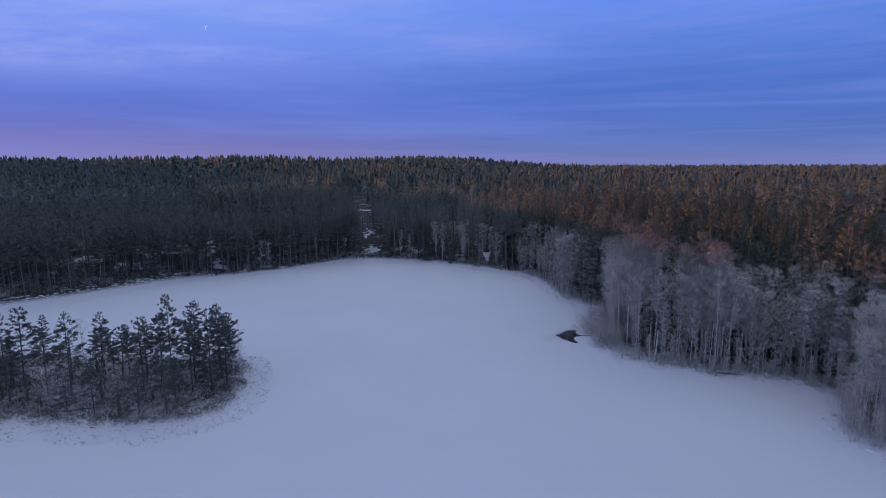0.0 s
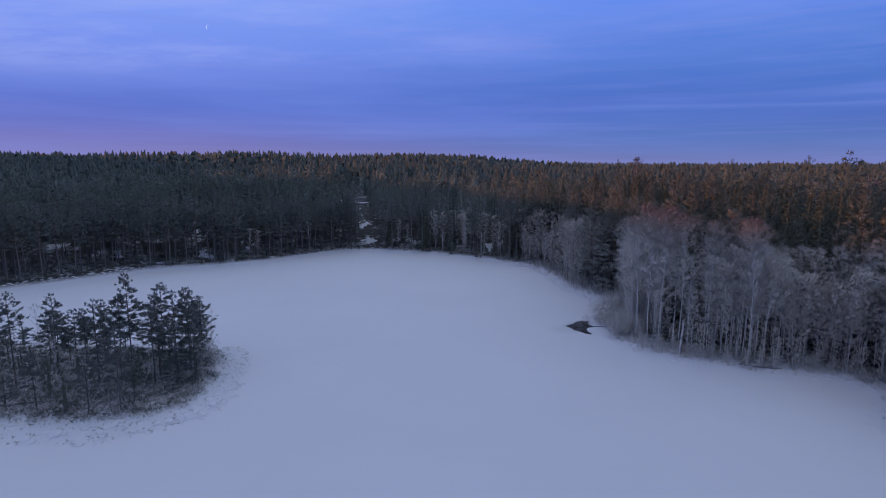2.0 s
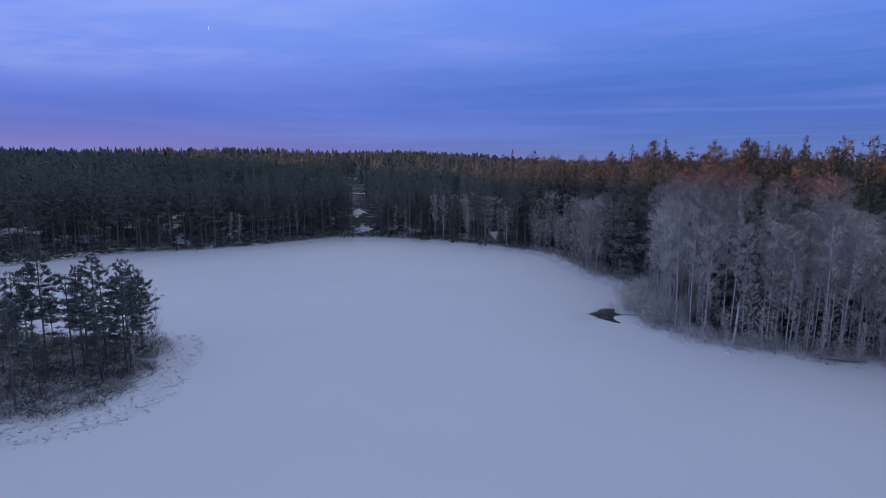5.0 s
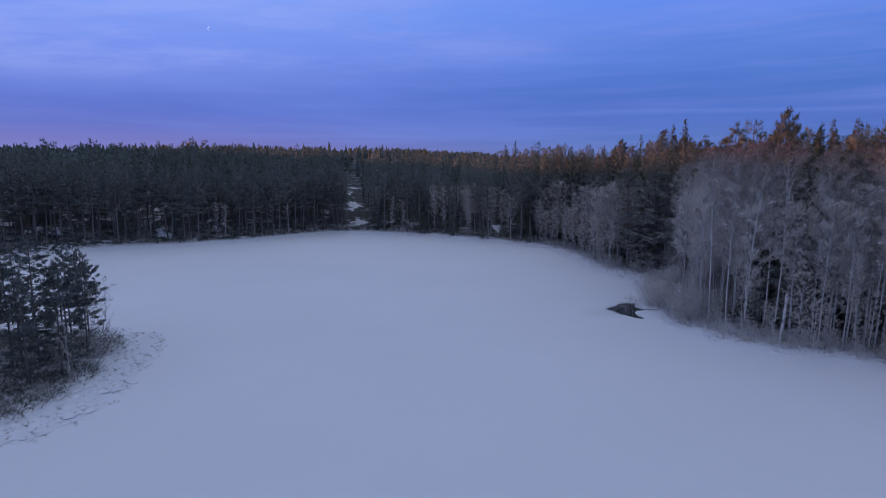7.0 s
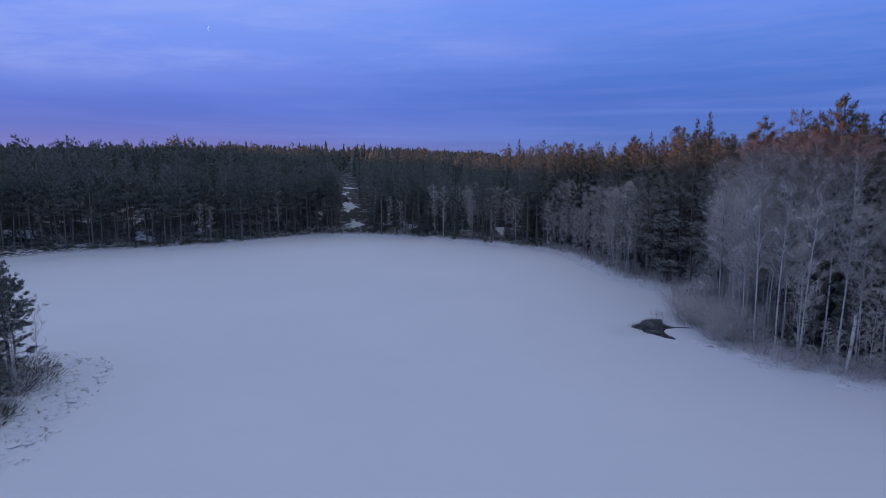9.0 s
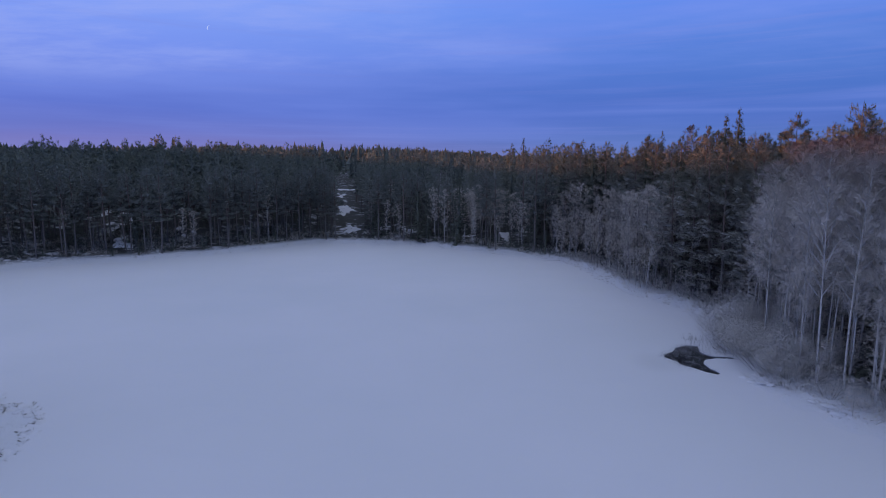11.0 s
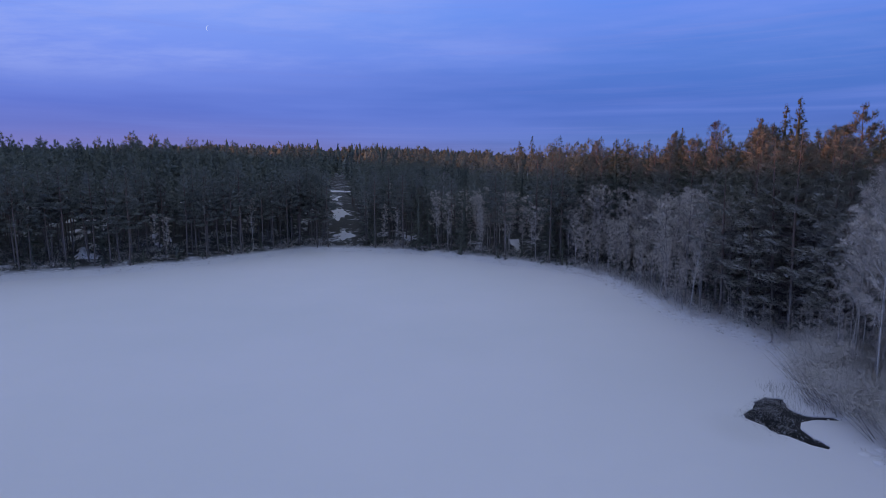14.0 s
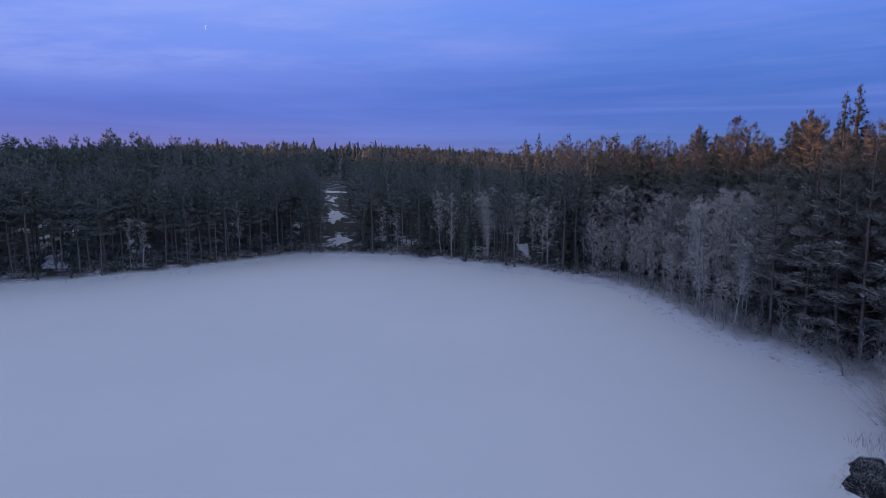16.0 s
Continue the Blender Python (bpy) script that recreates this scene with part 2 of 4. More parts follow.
class Shape:
    """Gathers triangles as arrays, with a material number for each."""

    def __init__(self):
        self.v, self.f, self.m, self.d, self.n = [], [], [], [], 0

    def add(self, verts, tris, mat=0, normals=None):
        verts, tris = np.asarray(verts, float).reshape(-1, 3), np.asarray(tris, int).reshape(-1, 3)
        if normals is None:
            face = np.cross(verts[tris[:, 1]] - verts[tris[:, 0]], verts[tris[:, 2]] - verts[tris[:, 0]])
            normals = np.zeros(verts.shape)
            for k in range(3):
                np.add.at(normals, tris[:, k], face)
        self.d.append(normals)
        self.v.append(verts)
        self.f.append(tris + self.n)
        self.m.append(np.full(len(tris), mat))
        self.n += len(verts)
        return self

    def join(self, other):
        """Takes in another shape's triangles."""
        for v, f, m, d in zip(other.v, other.f, other.m, other.d):
            self.add(v, f - f.min(), 0, d)
            self.m[-1] = m
        return self

    def arrays(self):
        return np.concatenate(self.v), np.concatenate(self.f), np.concatenate(self.m), unit(np.concatenate(self.d))

    def mesh(self, name, materials, smooth=False):
        v, f, m, d = self.arrays()
        return to_mesh(name, v, f, m, materials, smooth, d)


def to_mesh(name, v, f, m, materials, smooth=False, normals=None):
    me = bpy.data.meshes.new(name)
    me.vertices.add(len(v))
    me.vertices.foreach_set("co", np.ascontiguousarray(v, np.float32).ravel())
    me.loops.add(len(f) * 3)
    me.loops.foreach_set("vertex_index", np.ascontiguousarray(f, np.int32).ravel())
    me.polygons.add(len(f))
    me.polygons.foreach_set("loop_start", np.arange(0, len(f) * 3, 3, dtype=np.int32))
    me.polygons.foreach_set("material_index", np.ascontiguousarray(m, np.int32))
    for mt in materials:
        me.materials.append(mt)
    me.update(calc_edges=True)
    me.polygons.foreach_set("use_smooth", np.full(len(f), smooth or normals is not None))
    if normals is not None:
        me.attributes.new("custom_normal", "FLOAT_VECTOR", "POINT").data.foreach_set("vector", np.ascontiguousarray(normals, np.float32).ravel())
    return me


def unit(a):
    return a / np.maximum(np.linalg.norm(a, axis=-1, keepdims=True), 1e-9)


def tube(shape, points, radii, sides=5, mat=0):
    """A tapered tube along points; it ends in a tip."""
    p = np.asarray(points, float)
    d = unit(np.gradient(p, axis=0))
    ref = np.array([1.0, 0.3, 0.0]) if abs(d[0][2]) > 0.7 else np.array([0.0, 0.0, 1.0])
    a = unit(np.cross(d, ref))
    b = np.cross(d, a)
    ang = np.arange(sides) / sides * 2 * np.pi
    ring = np.cos(ang)[None, :, None] * a[:, None] + np.sin(ang)[None, :, None] * b[:, None]
    v = p[:, None] + ring * np.asarray(radii)[:, None, None]
    k, j = np.meshgrid(np.arange(len(p) - 1), np.arange(sides), indexing="ij")
    q, r = k * sides + j, k * sides + (j + 1) % sides
    tris = np.concatenate([np.stack([q, r, r + sides], -1), np.stack([q, r + sides, q + sides], -1)]).reshape(-1, 3)
    shape.add(v, tris, mat)


def spikes(shape, base, way, length, width, mat=0):
    """Thin three-sided twigs from base along way, each ending in a point."""
    n = len(base)
    way = unit(way)
    ref = np.where(np.abs(way[:, 2:3]) > 0.8, np.array([[1.0, 0, 0]]), np.array([[0, 0, 1.0]]))
    a = unit(np.cross(way, ref))
    b = np.cross(way, a)
    w = np.broadcast_to(np.asarray(width, float), (n,))[:, None]
    tip = base + way * np.broadcast_to(np.asarray(length, float), (n,))[:, None]
    v = np.stack([base + a * w, base - a * w * 0.5 + b * w * 0.87, base - a * w * 0.5 - b * w * 0.87, tip], 1)
    k = np.arange(n)[:, None] * 4
    shape.add(v, np.concatenate([k + [0, 1, 3], k + [1, 2, 3], k + [2, 0, 3]]), mat)


def sprays(shape, base, way, length, width, mat=0, up=0.5, face=None):
    """Needle sprays and finest twigs: slender three-cornered blades; face: where each one turns its lit side."""
    n = len(base)
    way = unit(way)
    a = unit(np.cross(way, unit(rng.normal(size=(n, 3)))))
    w = np.broadcast_to(np.asarray(width, float), (n,))[:, None]
    ln = np.broadcast_to(np.asarray(length, float), (n,))[:, None]
    low = base + way * ln * 0.25
    if face is None:
        # foliage faces outward and up from the stem
        face = unit(unit(base * [1, 1, 0]) * 0.7 + [0, 0, up] + rng.normal(size=(n, 3)) * 0.24)
    a = np.where(np.sum(np.cross(a, way) * face, 1, keepdims=True) > 0, a, -a)
    v = np.stack([low + a * w, base + way * ln, low - a * w], 1)
    k = np.arange(n)[:, None] * 3
    shape.add(v, k + [0, 1, 2], mat, np.repeat(face, 3, 0))


def stem_line(h, lean=0.02, bend=0.02, k=7):
    t = np.linspace(0, 1, k)
    a, ph = rng.uniform(0, 2 * np.pi), rng.uniform(0, 6)
    off = h * (lean * t + bend * np.sin(t * 4 + ph) - bend * math.sin(ph))
    return np.stack([off * math.cos(a), off * math.sin(a), h * t], 1)


def on_line(line, t):
    """Points on a line of points, at parts t of its way."""
    x = np.clip(t, 0, 1) * (len(line) - 1)
    i = np.minimum(x.astype(int), len(line) - 2)
    return line[i] + (line[i + 1] - line[i]) * (x - i)[:, None]


def conifer_crown(shape, line, h, bare, reach, boughs, pads, blades, rise, lift, pad, flat=0.4, slim=0.14, whorl=5, mat=0, uneven=0.25, ends=0.62, inner=0.2, blade=1.0, turn=0.35, solid=0.0):
    """Boughs round a stem, each carrying flat pads of needles; reach(v), rise(v): a bough's length and slope at part v of the crown."""
    i = np.arange(boughs)
    v = np.clip((i // whorl * whorl + rng.uniform(0, whorl * 0.75, boughs)) / boughs, 0, 1) ** 0.8
    r = h * reach(v) * rng.uniform(0.9 - uneven, 0.9 + uneven, boughs)
    slope = rise(v) + rng.normal(size=boughs) * uneven * 0.35
    az = i * 2.4 + rng.uniform(-0.45, 0.45, boughs)
    root = on_line(line, bare + (0.985 - bare) * v)
    out = np.stack([np.cos(az), np.sin(az), 0 * az], 1)
    share = (r + h * 0.02) ** 0.9
    b = rng.choice(boughs, pads, p=share / share.sum())
    k = rng.uniform(inner, 1.0, pads) ** ends
    m = min(boughs, pads)
    b[:m], k[:m] = np.arange(boughs)[::max(1, boughs // m)][:m], rng.uniform(0.8, 1.0, m)
    s = rng.uniform(-1, 1, pads)
    half = 0.5 * r[b] * np.sqrt(k) * (1.15 - k)
    o, sd = out[b], np.stack([-out[b][:, 1], out[b][:, 0], 0 * b], 1)
    c = root[b] + o * (r[b] * k)[:, None] + sd * (s * half)[:, None]
    c[:, 2] += r[b] * (slope[b] * k + 0.2 * k ** 2.5) - np.abs(s) * half * 0.2
    size = pad * h * rng.uniform(0.65, 1.35, pads) * (1.06 - 0.62 * v[b] ** 1.6)
    high = (v[b] ** 3)[:, None]
    if solid:
        clumps(shape, c, unit(o), sd, size * solid, flat, 0.3 if lift > 0 else -0.4, mat)
    q = np.repeat(np.arange(pads), blades)
    d = unit(rng.normal(size=(len(q), 3)))
    off = d * (size[q] * rng.uniform(0.2, 1.0, len(q)) ** 0.6)[:, None] * np.concatenate([1 - 0.5 * high, 1 - 0.5 * high, flat + high], 1)[q]
    way = d * [0.9, 0.9, 0.5] + o[q] * 0.6 + rng.normal(size=(len(q), 3)) * 0.2 + [0, 0, lift] + np.array([0, 0, 1.6]) * high[q]
    ln = size[q] * blade * rng.uniform(0.6, 1.25, len(q))
    face = unit((d * [0.6, 0.6, 1.0]) * (1.15 - turn * 0.8) + o[q] * turn + [0, 0, 0.4])
    sprays(shape, c[q] + off - unit(way) * ln[:, None] * 0.4, way, ln, ln * slim * rng.uniform(0.7, 1.35, len(q)), mat, 0.85, face)
    spikes(shape, on_line(line, np.array([0.93])), line[-1:] - line[-2:-1], h * 0.075, h * 0.003, mat)
    return root, out, slope, r, v


def crown_core(shape, line, h, bare, reach, tiers, sides, fill, mat=0, upto=1.0):
    """The dense inside of a crown: ragged skirts of boughs, one over the other up to the tip."""
    v = (np.arange(tiers) + rng.uniform(-0.2, 0.2, tiers)) / tiers * upto
    low = on_line(line, np.clip(bare + (0.985 - bare) * v, 0, 1))
    top = on_line(line, np.clip(bare + (1.0 - bare) * (v + 1.7 * upto / tiers), 0, 1))
    ang = np.arange(sides) / sides * 2 * np.pi + rng.uniform(0, 6.28, (tiers, 1)) + rng.uniform(-0.25, 0.25, (tiers, sides))
    rr = (h * reach(np.clip(v, 0, 1)) * fill)[:, None] * rng.uniform(0.55, 1.25, (tiers, sides))
    p = np.stack([low[:, None, 0] + np.cos(ang) * rr, low[:, None, 1] + np.sin(ang) * rr, low[:, None, 2] - rr * rng.uniform(0.0, 0.5, rr.shape)], -1)
    tip = np.broadcast_to(top[:, None], p.shape)
    v3 = np.stack([p, np.roll(p, -1, 1), tip], 2).reshape(-1, 3)
    mid = ang + np.pi / sides
    face = np.stack([np.cos(mid), np.sin(mid), 0 * mid + 0.45], -1) + rng.normal(size=(*mid.shape, 3)) * 0.5
    shape.add(v3, np.arange(len(v3)).reshape(-1, 3), mat, np.repeat(unit(face).reshape(-1, 3), 3, 0))


def clumps(shape, at, out, side, size, flat, droop, mat=0):
    """Small solid knots of needles, longer along the bough than across it."""
    n = len(at)
    up = np.zeros((n, 3)) + [0, 0, 1.0]
    long = unit(out + up * droop)
    axes = np.stack([long * 1.15, side * 0.8, -long * 1.15, -side * 0.8, up * (flat * 1.2), -up * (flat * 0.8)], 1)
    v = at[:, None] + axes * (size[:, None] * rng.uniform(0.55, 1.1, (n, 6)))[..., None]
    d = unit(axes * [0.45, 0.45, 0.9] + np.array([0, 0, 0.4]) + out[:, None] + rng.normal(size=axes.shape) * 0.15)
    k = np.arange(n)[:, None] * 6
    ring = [(0, 1), (1, 2), (2, 3), (3, 0)]
    shape.add(v, np.concatenate([k + [a, b, 4] for a, b in ring] + [k + [b, a, 5] for a, b in ring]), mat, d.reshape(-1, 3))


def pine_reach(spread, taper=0.5):
    return lambda v: spread * np.minimum(1, 0.62 + 2.0 * v) * np.maximum(1 - v, 0) ** taper + 0.010


def spruce_reach(spread):
    return lambda v: spread * np.maximum(1 - v, 0) ** 0.85 + 0.008


def pine_shape(h, crown_from, boughs, pads, blades, spread, pad=0.032, flat=0.4, slim=0.13, uneven=0.35, blade=0.6, taper=0.5, solid=0.0):
    """Trunk with its limbs, and crown of a pine: bare below, pads of needles on spreading boughs above."""
    trunk, limbs, crown = Shape(), Shape(), Shape()
    line = stem_line(h, 0.02, 0.008)
    tube(trunk, line, h * np.array([0.0092, 0.0078, 0.0068, 0.006, 0.0048, 0.0032, 0.0008]), 6)
    root, out, slope, r, v = conifer_crown(crown, line, h, crown_from, pine_reach(spread, taper), boughs, pads, blades, lambda v: 0.0 + 0.4 * v, 0.45, pad, flat, slim, 5, 0, uneven, 0.55, 0.3, blade, 0.35, solid)
    k = np.linspace(0, 1, 3)
    for a, o, g, n, u in zip(root, out, slope, r, v):
        limb = a + o * (n * 0.9 * k)[:, None] + np.array([0, 0, 1.0]) * (n * (g * k + 0.15 * k ** 2.5))[:, None]
        tube(limbs, limb, h * 0.0024 * np.array([1, 0.6, 0.15]) * (1.1 - 0.8 * u), 3)
    n = 26
    u = rng.uniform(0.05, crown_from + 0.06, n)
    w = np.stack([np.cos(u * 90), np.sin(u * 90), rng.uniform(-0.3, 0.2, n)], 1)
    spikes(limbs, on_line(line, u), w, rng.uniform(0.03, 0.12, n) * h, h * 0.0014)
    return trunk, limbs, crown


def spruce_shape(h, boughs, pads, blades, spread, bare=0.05, pad=0.030, slim=0.14):
    """Trunk and crown of a spruce: drooping boughs, narrowing to a spire."""
    trunk, crown = Shape(), Shape()
    line = stem_line(h, 0.01, 0.003)
    tube(trunk, line, h * np.array([0.012, 0.010, 0.0085, 0.007, 0.005, 0.003, 0.0008]), 5)
    crown_core(crown, line, h, bare, spruce_reach(spread), 26, 9, 0.22, 0, 0.9)
    conifer_crown(crown, line, h, bare, spruce_reach(spread), boughs, pads, blades, lambda v: -0.6 + 0.85 * v, -0.45, pad, 0.5, slim, 6, 0, 0.28, 0.6, 0.2, 0.95, 0.5, 0.62)
    return trunk, Shape(), crown


def birch_shape(h, limbs, forks, twigs, spread, thick=1.0, low=0.3, stem=1.0):
    """Trunk with rising limbs, and a feathery dome of fine twigs."""
    trunk, limbs_of, crown = Shape(), Shape(), Shape()
    line = stem_line(h, rng.uniform(0.005, 0.03), 0.010)
    tube(trunk, line, h * stem * np.array([0.0044, 0.0039, 0.0035, 0.0030, 0.0024, 0.0016, 0.0005]), 6)
    for i in range(limbs):
        w = (i + rng.uniform(0, 1)) / limbs
        u = low + (0.97 - low) * w
        reach = h * spread * (0.62 + 1.15 * w) * math.sqrt(1.02 - w) * rng.uniform(0.6, 1.2)
        az = i * 2.4 + rng.uniform(-0.4, 0.4)
        out = np.array([math.cos(az), math.sin(az), 0.0])
        root = on_line(line, np.array([u]))[0]
        up = min(1.6, max(0.3, (h - 0.6 * reach - root[2]) / max(reach, 0.01)))
        k = np.linspace(0, 1, 5)
        limb = root + out * (reach * k ** 0.85)[:, None] + np.array([0, 0, 1.0]) * (reach * up * (1.25 * k - 0.35 * k * k))[:, None]
        limb += np.cumsum(rng.normal(size=(5, 3)), 0) * reach * 0.035 * k[:, None]
        tube(limbs_of, limb, h * 0.0026 * stem * np.array([1, 0.8, 0.6, 0.4, 0.1]) * (1.2 - 0.6 * u), 3)
        fk = rng.uniform(0.15, 1.0, forks)
        fb = on_line(limb, fk)
        along = unit(on_line(limb, np.clip(fk + 0.1, 0, 1)) - on_line(limb, np.clip(fk - 0.1, 0, 1)))
        fw = unit(rng.normal(size=(forks, 3)) * [0.55, 0.55, 0.4] + along * 0.8)
        fl = reach * rng.uniform(0.22, 0.55, forks) * (1.15 - 0.6 * fk)
        sprays(crown, fb, fw, fl, h * 0.0011 * thick)
        kk = rng.uniform(0.1, 1.0, (forks, twigs))
        tb = (fb[:, None] + fw[:, None] * (fl[:, None] * kk)[..., None]).reshape(-1, 3)
        tw = rng.normal(size=(forks * twigs, 3)) * 0.48 + np.repeat(fw, twigs, 0) * 0.95 + [0, 0, -0.12]
        tl = h * rng.uniform(0.016, 0.042, len(tb))
        sprays(crown, tb, tw, tl, h * 0.00064 * thick, 0, 1.1)
    n = 90
    sprays(crown, on_line(line, rng.uniform(low * 0.6, 0.99, n)), rng.normal(size=(n, 3)) * [1, 1, 0.4] + [0, 0, 0.7], h * rng.uniform(0.03, 0.08, n), h * 0.0008 * thick)
    return trunk, limbs_of, crown


def bush_shape(h, stems, twigs, fine=1.0):
    """A many-stemmed leafless bush."""
    s = Shape()
    a = rng.uniform(0, 2 * np.pi, stems)
    r = rng.uniform(0, 0.35, stems) * h
    base = np.stack([np.cos(a) * r, np.sin(a) * r, 0 * a - 0.05], 1)
    w = unit(np.stack([np.cos(a) * rng.uniform(0.2, 1.0, stems), np.sin(a) * rng.uniform(0.2, 1.0, stems), np.ones(stems)], 1))
    ln = h * rng.uniform(0.6, 1.05, stems)
    spikes(s, base, w, ln, 0.007 * h * fine)
    k = rng.uniform(0.25, 0.95, (stems, twigs))
    tb = (base[:, None] + w[:, None] * (ln[:, None] * k)[..., None]).reshape(-1, 3)
    tw = rng.normal(size=(len(tb), 3)) * [1, 1, 0.7] + [0, 0, 0.5]
    sprays(s, tb, tw, h * rng.uniform(0.12, 0.35, len(tb)) * (0.4 + 0.6 * fine), 0.0038 * h * fine, 1, 0.9)
    return s


def part(name, shape, materials, parent=None, label="", smooth=False):
    me = shape if isinstance(shape, bpy.types.Mesh) else shape.mesh(name, materials, smooth)
    ob = new(name, me)
    if parent is not None:
        ob.parent = parent
    return tagged(ob, label) if label else ob


# ------------------------------------------------------------------ the lie of the land
SHORE = np.array([(-112, 122), (-106.5, 126.5), (-93, 141.5), (-85, 150.8), (-76.5, 155.5), (-66.5, 158.8), (-54.5, 166.8), (-46, 177), (-36, 187.6),
                  (-20, 186.4), (-7.6, 184.2), (8.8, 172.4), (18.6, 165.2), (25.8, 157.8), (27.2, 150), (27.6, 142), (29.4, 131.5), (33.2, 123.5),
                  (34.0, 118.5), (33.8, 114), (31.8, 110), (29.6, 107), (29.2, 103.5), (29.8, 100.5), (28, 96.5), (28.8, 93), (30.5, 88.5), (37.5, 84), (44, 81), (53, 79.2),
                  (56.5, 75), (53.5, 69), (49.6, 64.5), (49.5, 60), (54, 46), (60, 20), (52, -20), (40, -60), (0, -90), (-50, -88), (-85, -50),
                  (-110, 0), (-125, 50), (-128, 90), (-120, 115)])
ISLAND = np.array([(-26.9, 70.7), (-28.2, 76.7), (-29.6, 82.5), (-32.2, 88.0), (-42, 92), (-55, 92.5), (-70, 92.5), (-84, 88), (-90, 77), (-84, 66), (-70, 60.5),
                   (-57, 60.6), (-49, 60.2), (-38, 59.6), (-33, 61.6), (-28.6, 65)])


def inside_by(poly, x, y):
    """Distance to the outline of poly: plus inside it, minus outside."""
    a, b = poly, np.roll(poly, -1, 0)
    best, odd = np.full(x.shape, 1e9), np.zeros(x.shape, bool)
    for (ax, ay), (bx, by) in zip(a, b):
        dx, dy = bx - ax, by - ay
        t = np.clip(((x - ax) * dx + (y - ay) * dy) / (dx * dx + dy * dy), 0, 1)
        best = np.minimum(best, np.hypot(x - ax - t * dx, y - ay - t * dy))
        if dy:
            odd ^= ((ay > y) != (by > y)) & (x < ax + (y - ay) * dx / dy)
    return np.where(odd, best, -best)


def waves(x, y, step, seed):
    """Smooth uneven ups and downs between -1 and 1, about step metres long."""
    r = np.random.default_rng(seed)
    out = 0 * x
    for _ in range(9):
        a, ph, k = r.uniform(0, 2 * np.pi), r.uniform(0, 6.3), 2 * np.pi / (step * r.uniform(0.6, 1.7))
        out = out + np.sin((x * math.cos(a) + y * math.sin(a)) * k + ph)
    return out / 5


def bump_at(x, y, cx, cy, size, high):
    return high * np.exp(-((x - cx) ** 2 + (y - cy) ** 2) / (2 * size * size))


def land(x, y):
    """Height of the ground, and how far inland (minus: out on the lake)."""
    x, y = np.asarray(x, float), np.asarray(y, float)
    main, isle = -inside_by(SHORE, x, y), inside_by(ISLAND, x, y)
    s = np.maximum(main, isle) + 0.55 * waves(x, y, 5, 1)
    # a low snowy bank reaches out from under the first trees
    reach = 2.6 * (1 - np.exp(-((x - 28) ** 2 + (y - 101.5) ** 2) / 60))
    near = np.clip((np.maximum(main + reach, isle) + 0.55 * waves(x, y, 5, 1)) / 4, -1, 1)
    h = 0.42 * near + np.where(near > 0, 0.16 * waves(x, y, 3.0, 2), 0)
    inland = np.maximum(main, 0)
    left = 1 / (1 + np.exp((x + 20) / 25))
    ahead = np.clip((y - 150) / 60, 0, 1)
    rise = 3.2 + 2.0 * left + 6.5 * ahead * np.exp(-((x + 45) / 70) ** 2)
    h = h + rise * (1 - np.exp(-inland / 45)) + np.clip(inland / 12, 0, 1) * 0.7 * waves(x, y, 28, 3)
    h = h + bump_at(x, y, -86, 186, 13, 3.2) + bump_at(x, y, -118, 160, 16, 3.0) + bump_at(x, y, -62, 192, 10, 2.0)
    far = np.clip((inland - 60) / 600, 0, 1)
    h = h + 10.5 * far * far * (3 - 2 * far)
    # skyline hills; the last one is unseen, added to shade the west trees
    h = h + bump_at(x, y, -250, 720, 120, 11) + bump_at(x, y, -540, 720, 150, 8) + bump_at(x, y, 40, 950, 85, 13) + bump_at(x, y, -60, 800, 90, 3) + bump_at(x, y, -235, 100, 70, 3)
    # long unseen ridge added in the west to block low sun below the treetops
    north = np.maximum(y - 290, 0)
    h = h + (36.5 + 4.0 / (1 + np.exp((y - 70) / 15))) * np.exp(-((x + 340 + 1.08 * north) / (62 + 0.1 * north)) ** 2) / (1 + np.exp((y - 760) / 40))
    return h, s


def lines(a, b, step, reach, grow=1.16):
    mid = np.arange(a, b, step)
    out, d = [], step
    while not out or out[-1] < reach:
        d *= grow
        out.append((out[-1] if out else 0) + d)
    out = np.array(out)
    return np.concatenate([a - out[::-1], mid, b + out])


def build_ground():
    gx, gy = lines(-116, 76, 1.15, 4200), lines(52, 206, 1.15, 4200)
    x, y = np.meshgrid(gx, gy, indexing="ij")
    h, _ = land(x, y)
    v = np.stack([x, y, h], -1).reshape(-1, 3)
    i, j = np.meshgrid(np.arange(len(gx) - 1), np.arange(len(gy) - 1), indexing="ij")
    q = (i * len(gy) + j).ravel()
    w = len(gy)
    f = np.concatenate([np.stack([q, q + w, q + w + 1], 1), np.stack([q, q + w + 1, q + 1], 1)])
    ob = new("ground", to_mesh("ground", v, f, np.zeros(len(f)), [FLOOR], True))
    tagged(ob, "uneven forest floor with patchy snow, heath and moss", "ground", kind="structure")


HOLE = [(21.79, 103.18), (22.8, 104.0), (23.6, 105.2), (24.93, 106.1), (26.3, 105.9), (25.75, 104.4), (25.82, 103.3), (26.5, 102.7), (29.6, 102.4), (32.0, 102.2),
        (32.0, 101.9), (29.3, 102.0), (26.3, 102.05), (24.95, 101.5), (24.45, 100.6), (24.4, 99.5), (24.72, 98.6), (24.9, 97.9), (24.4, 97.7), (23.4, 98.5),
        (22.85, 99.4), (22.2, 99.95), (21.99, 101.3), (21.3, 102.3)]


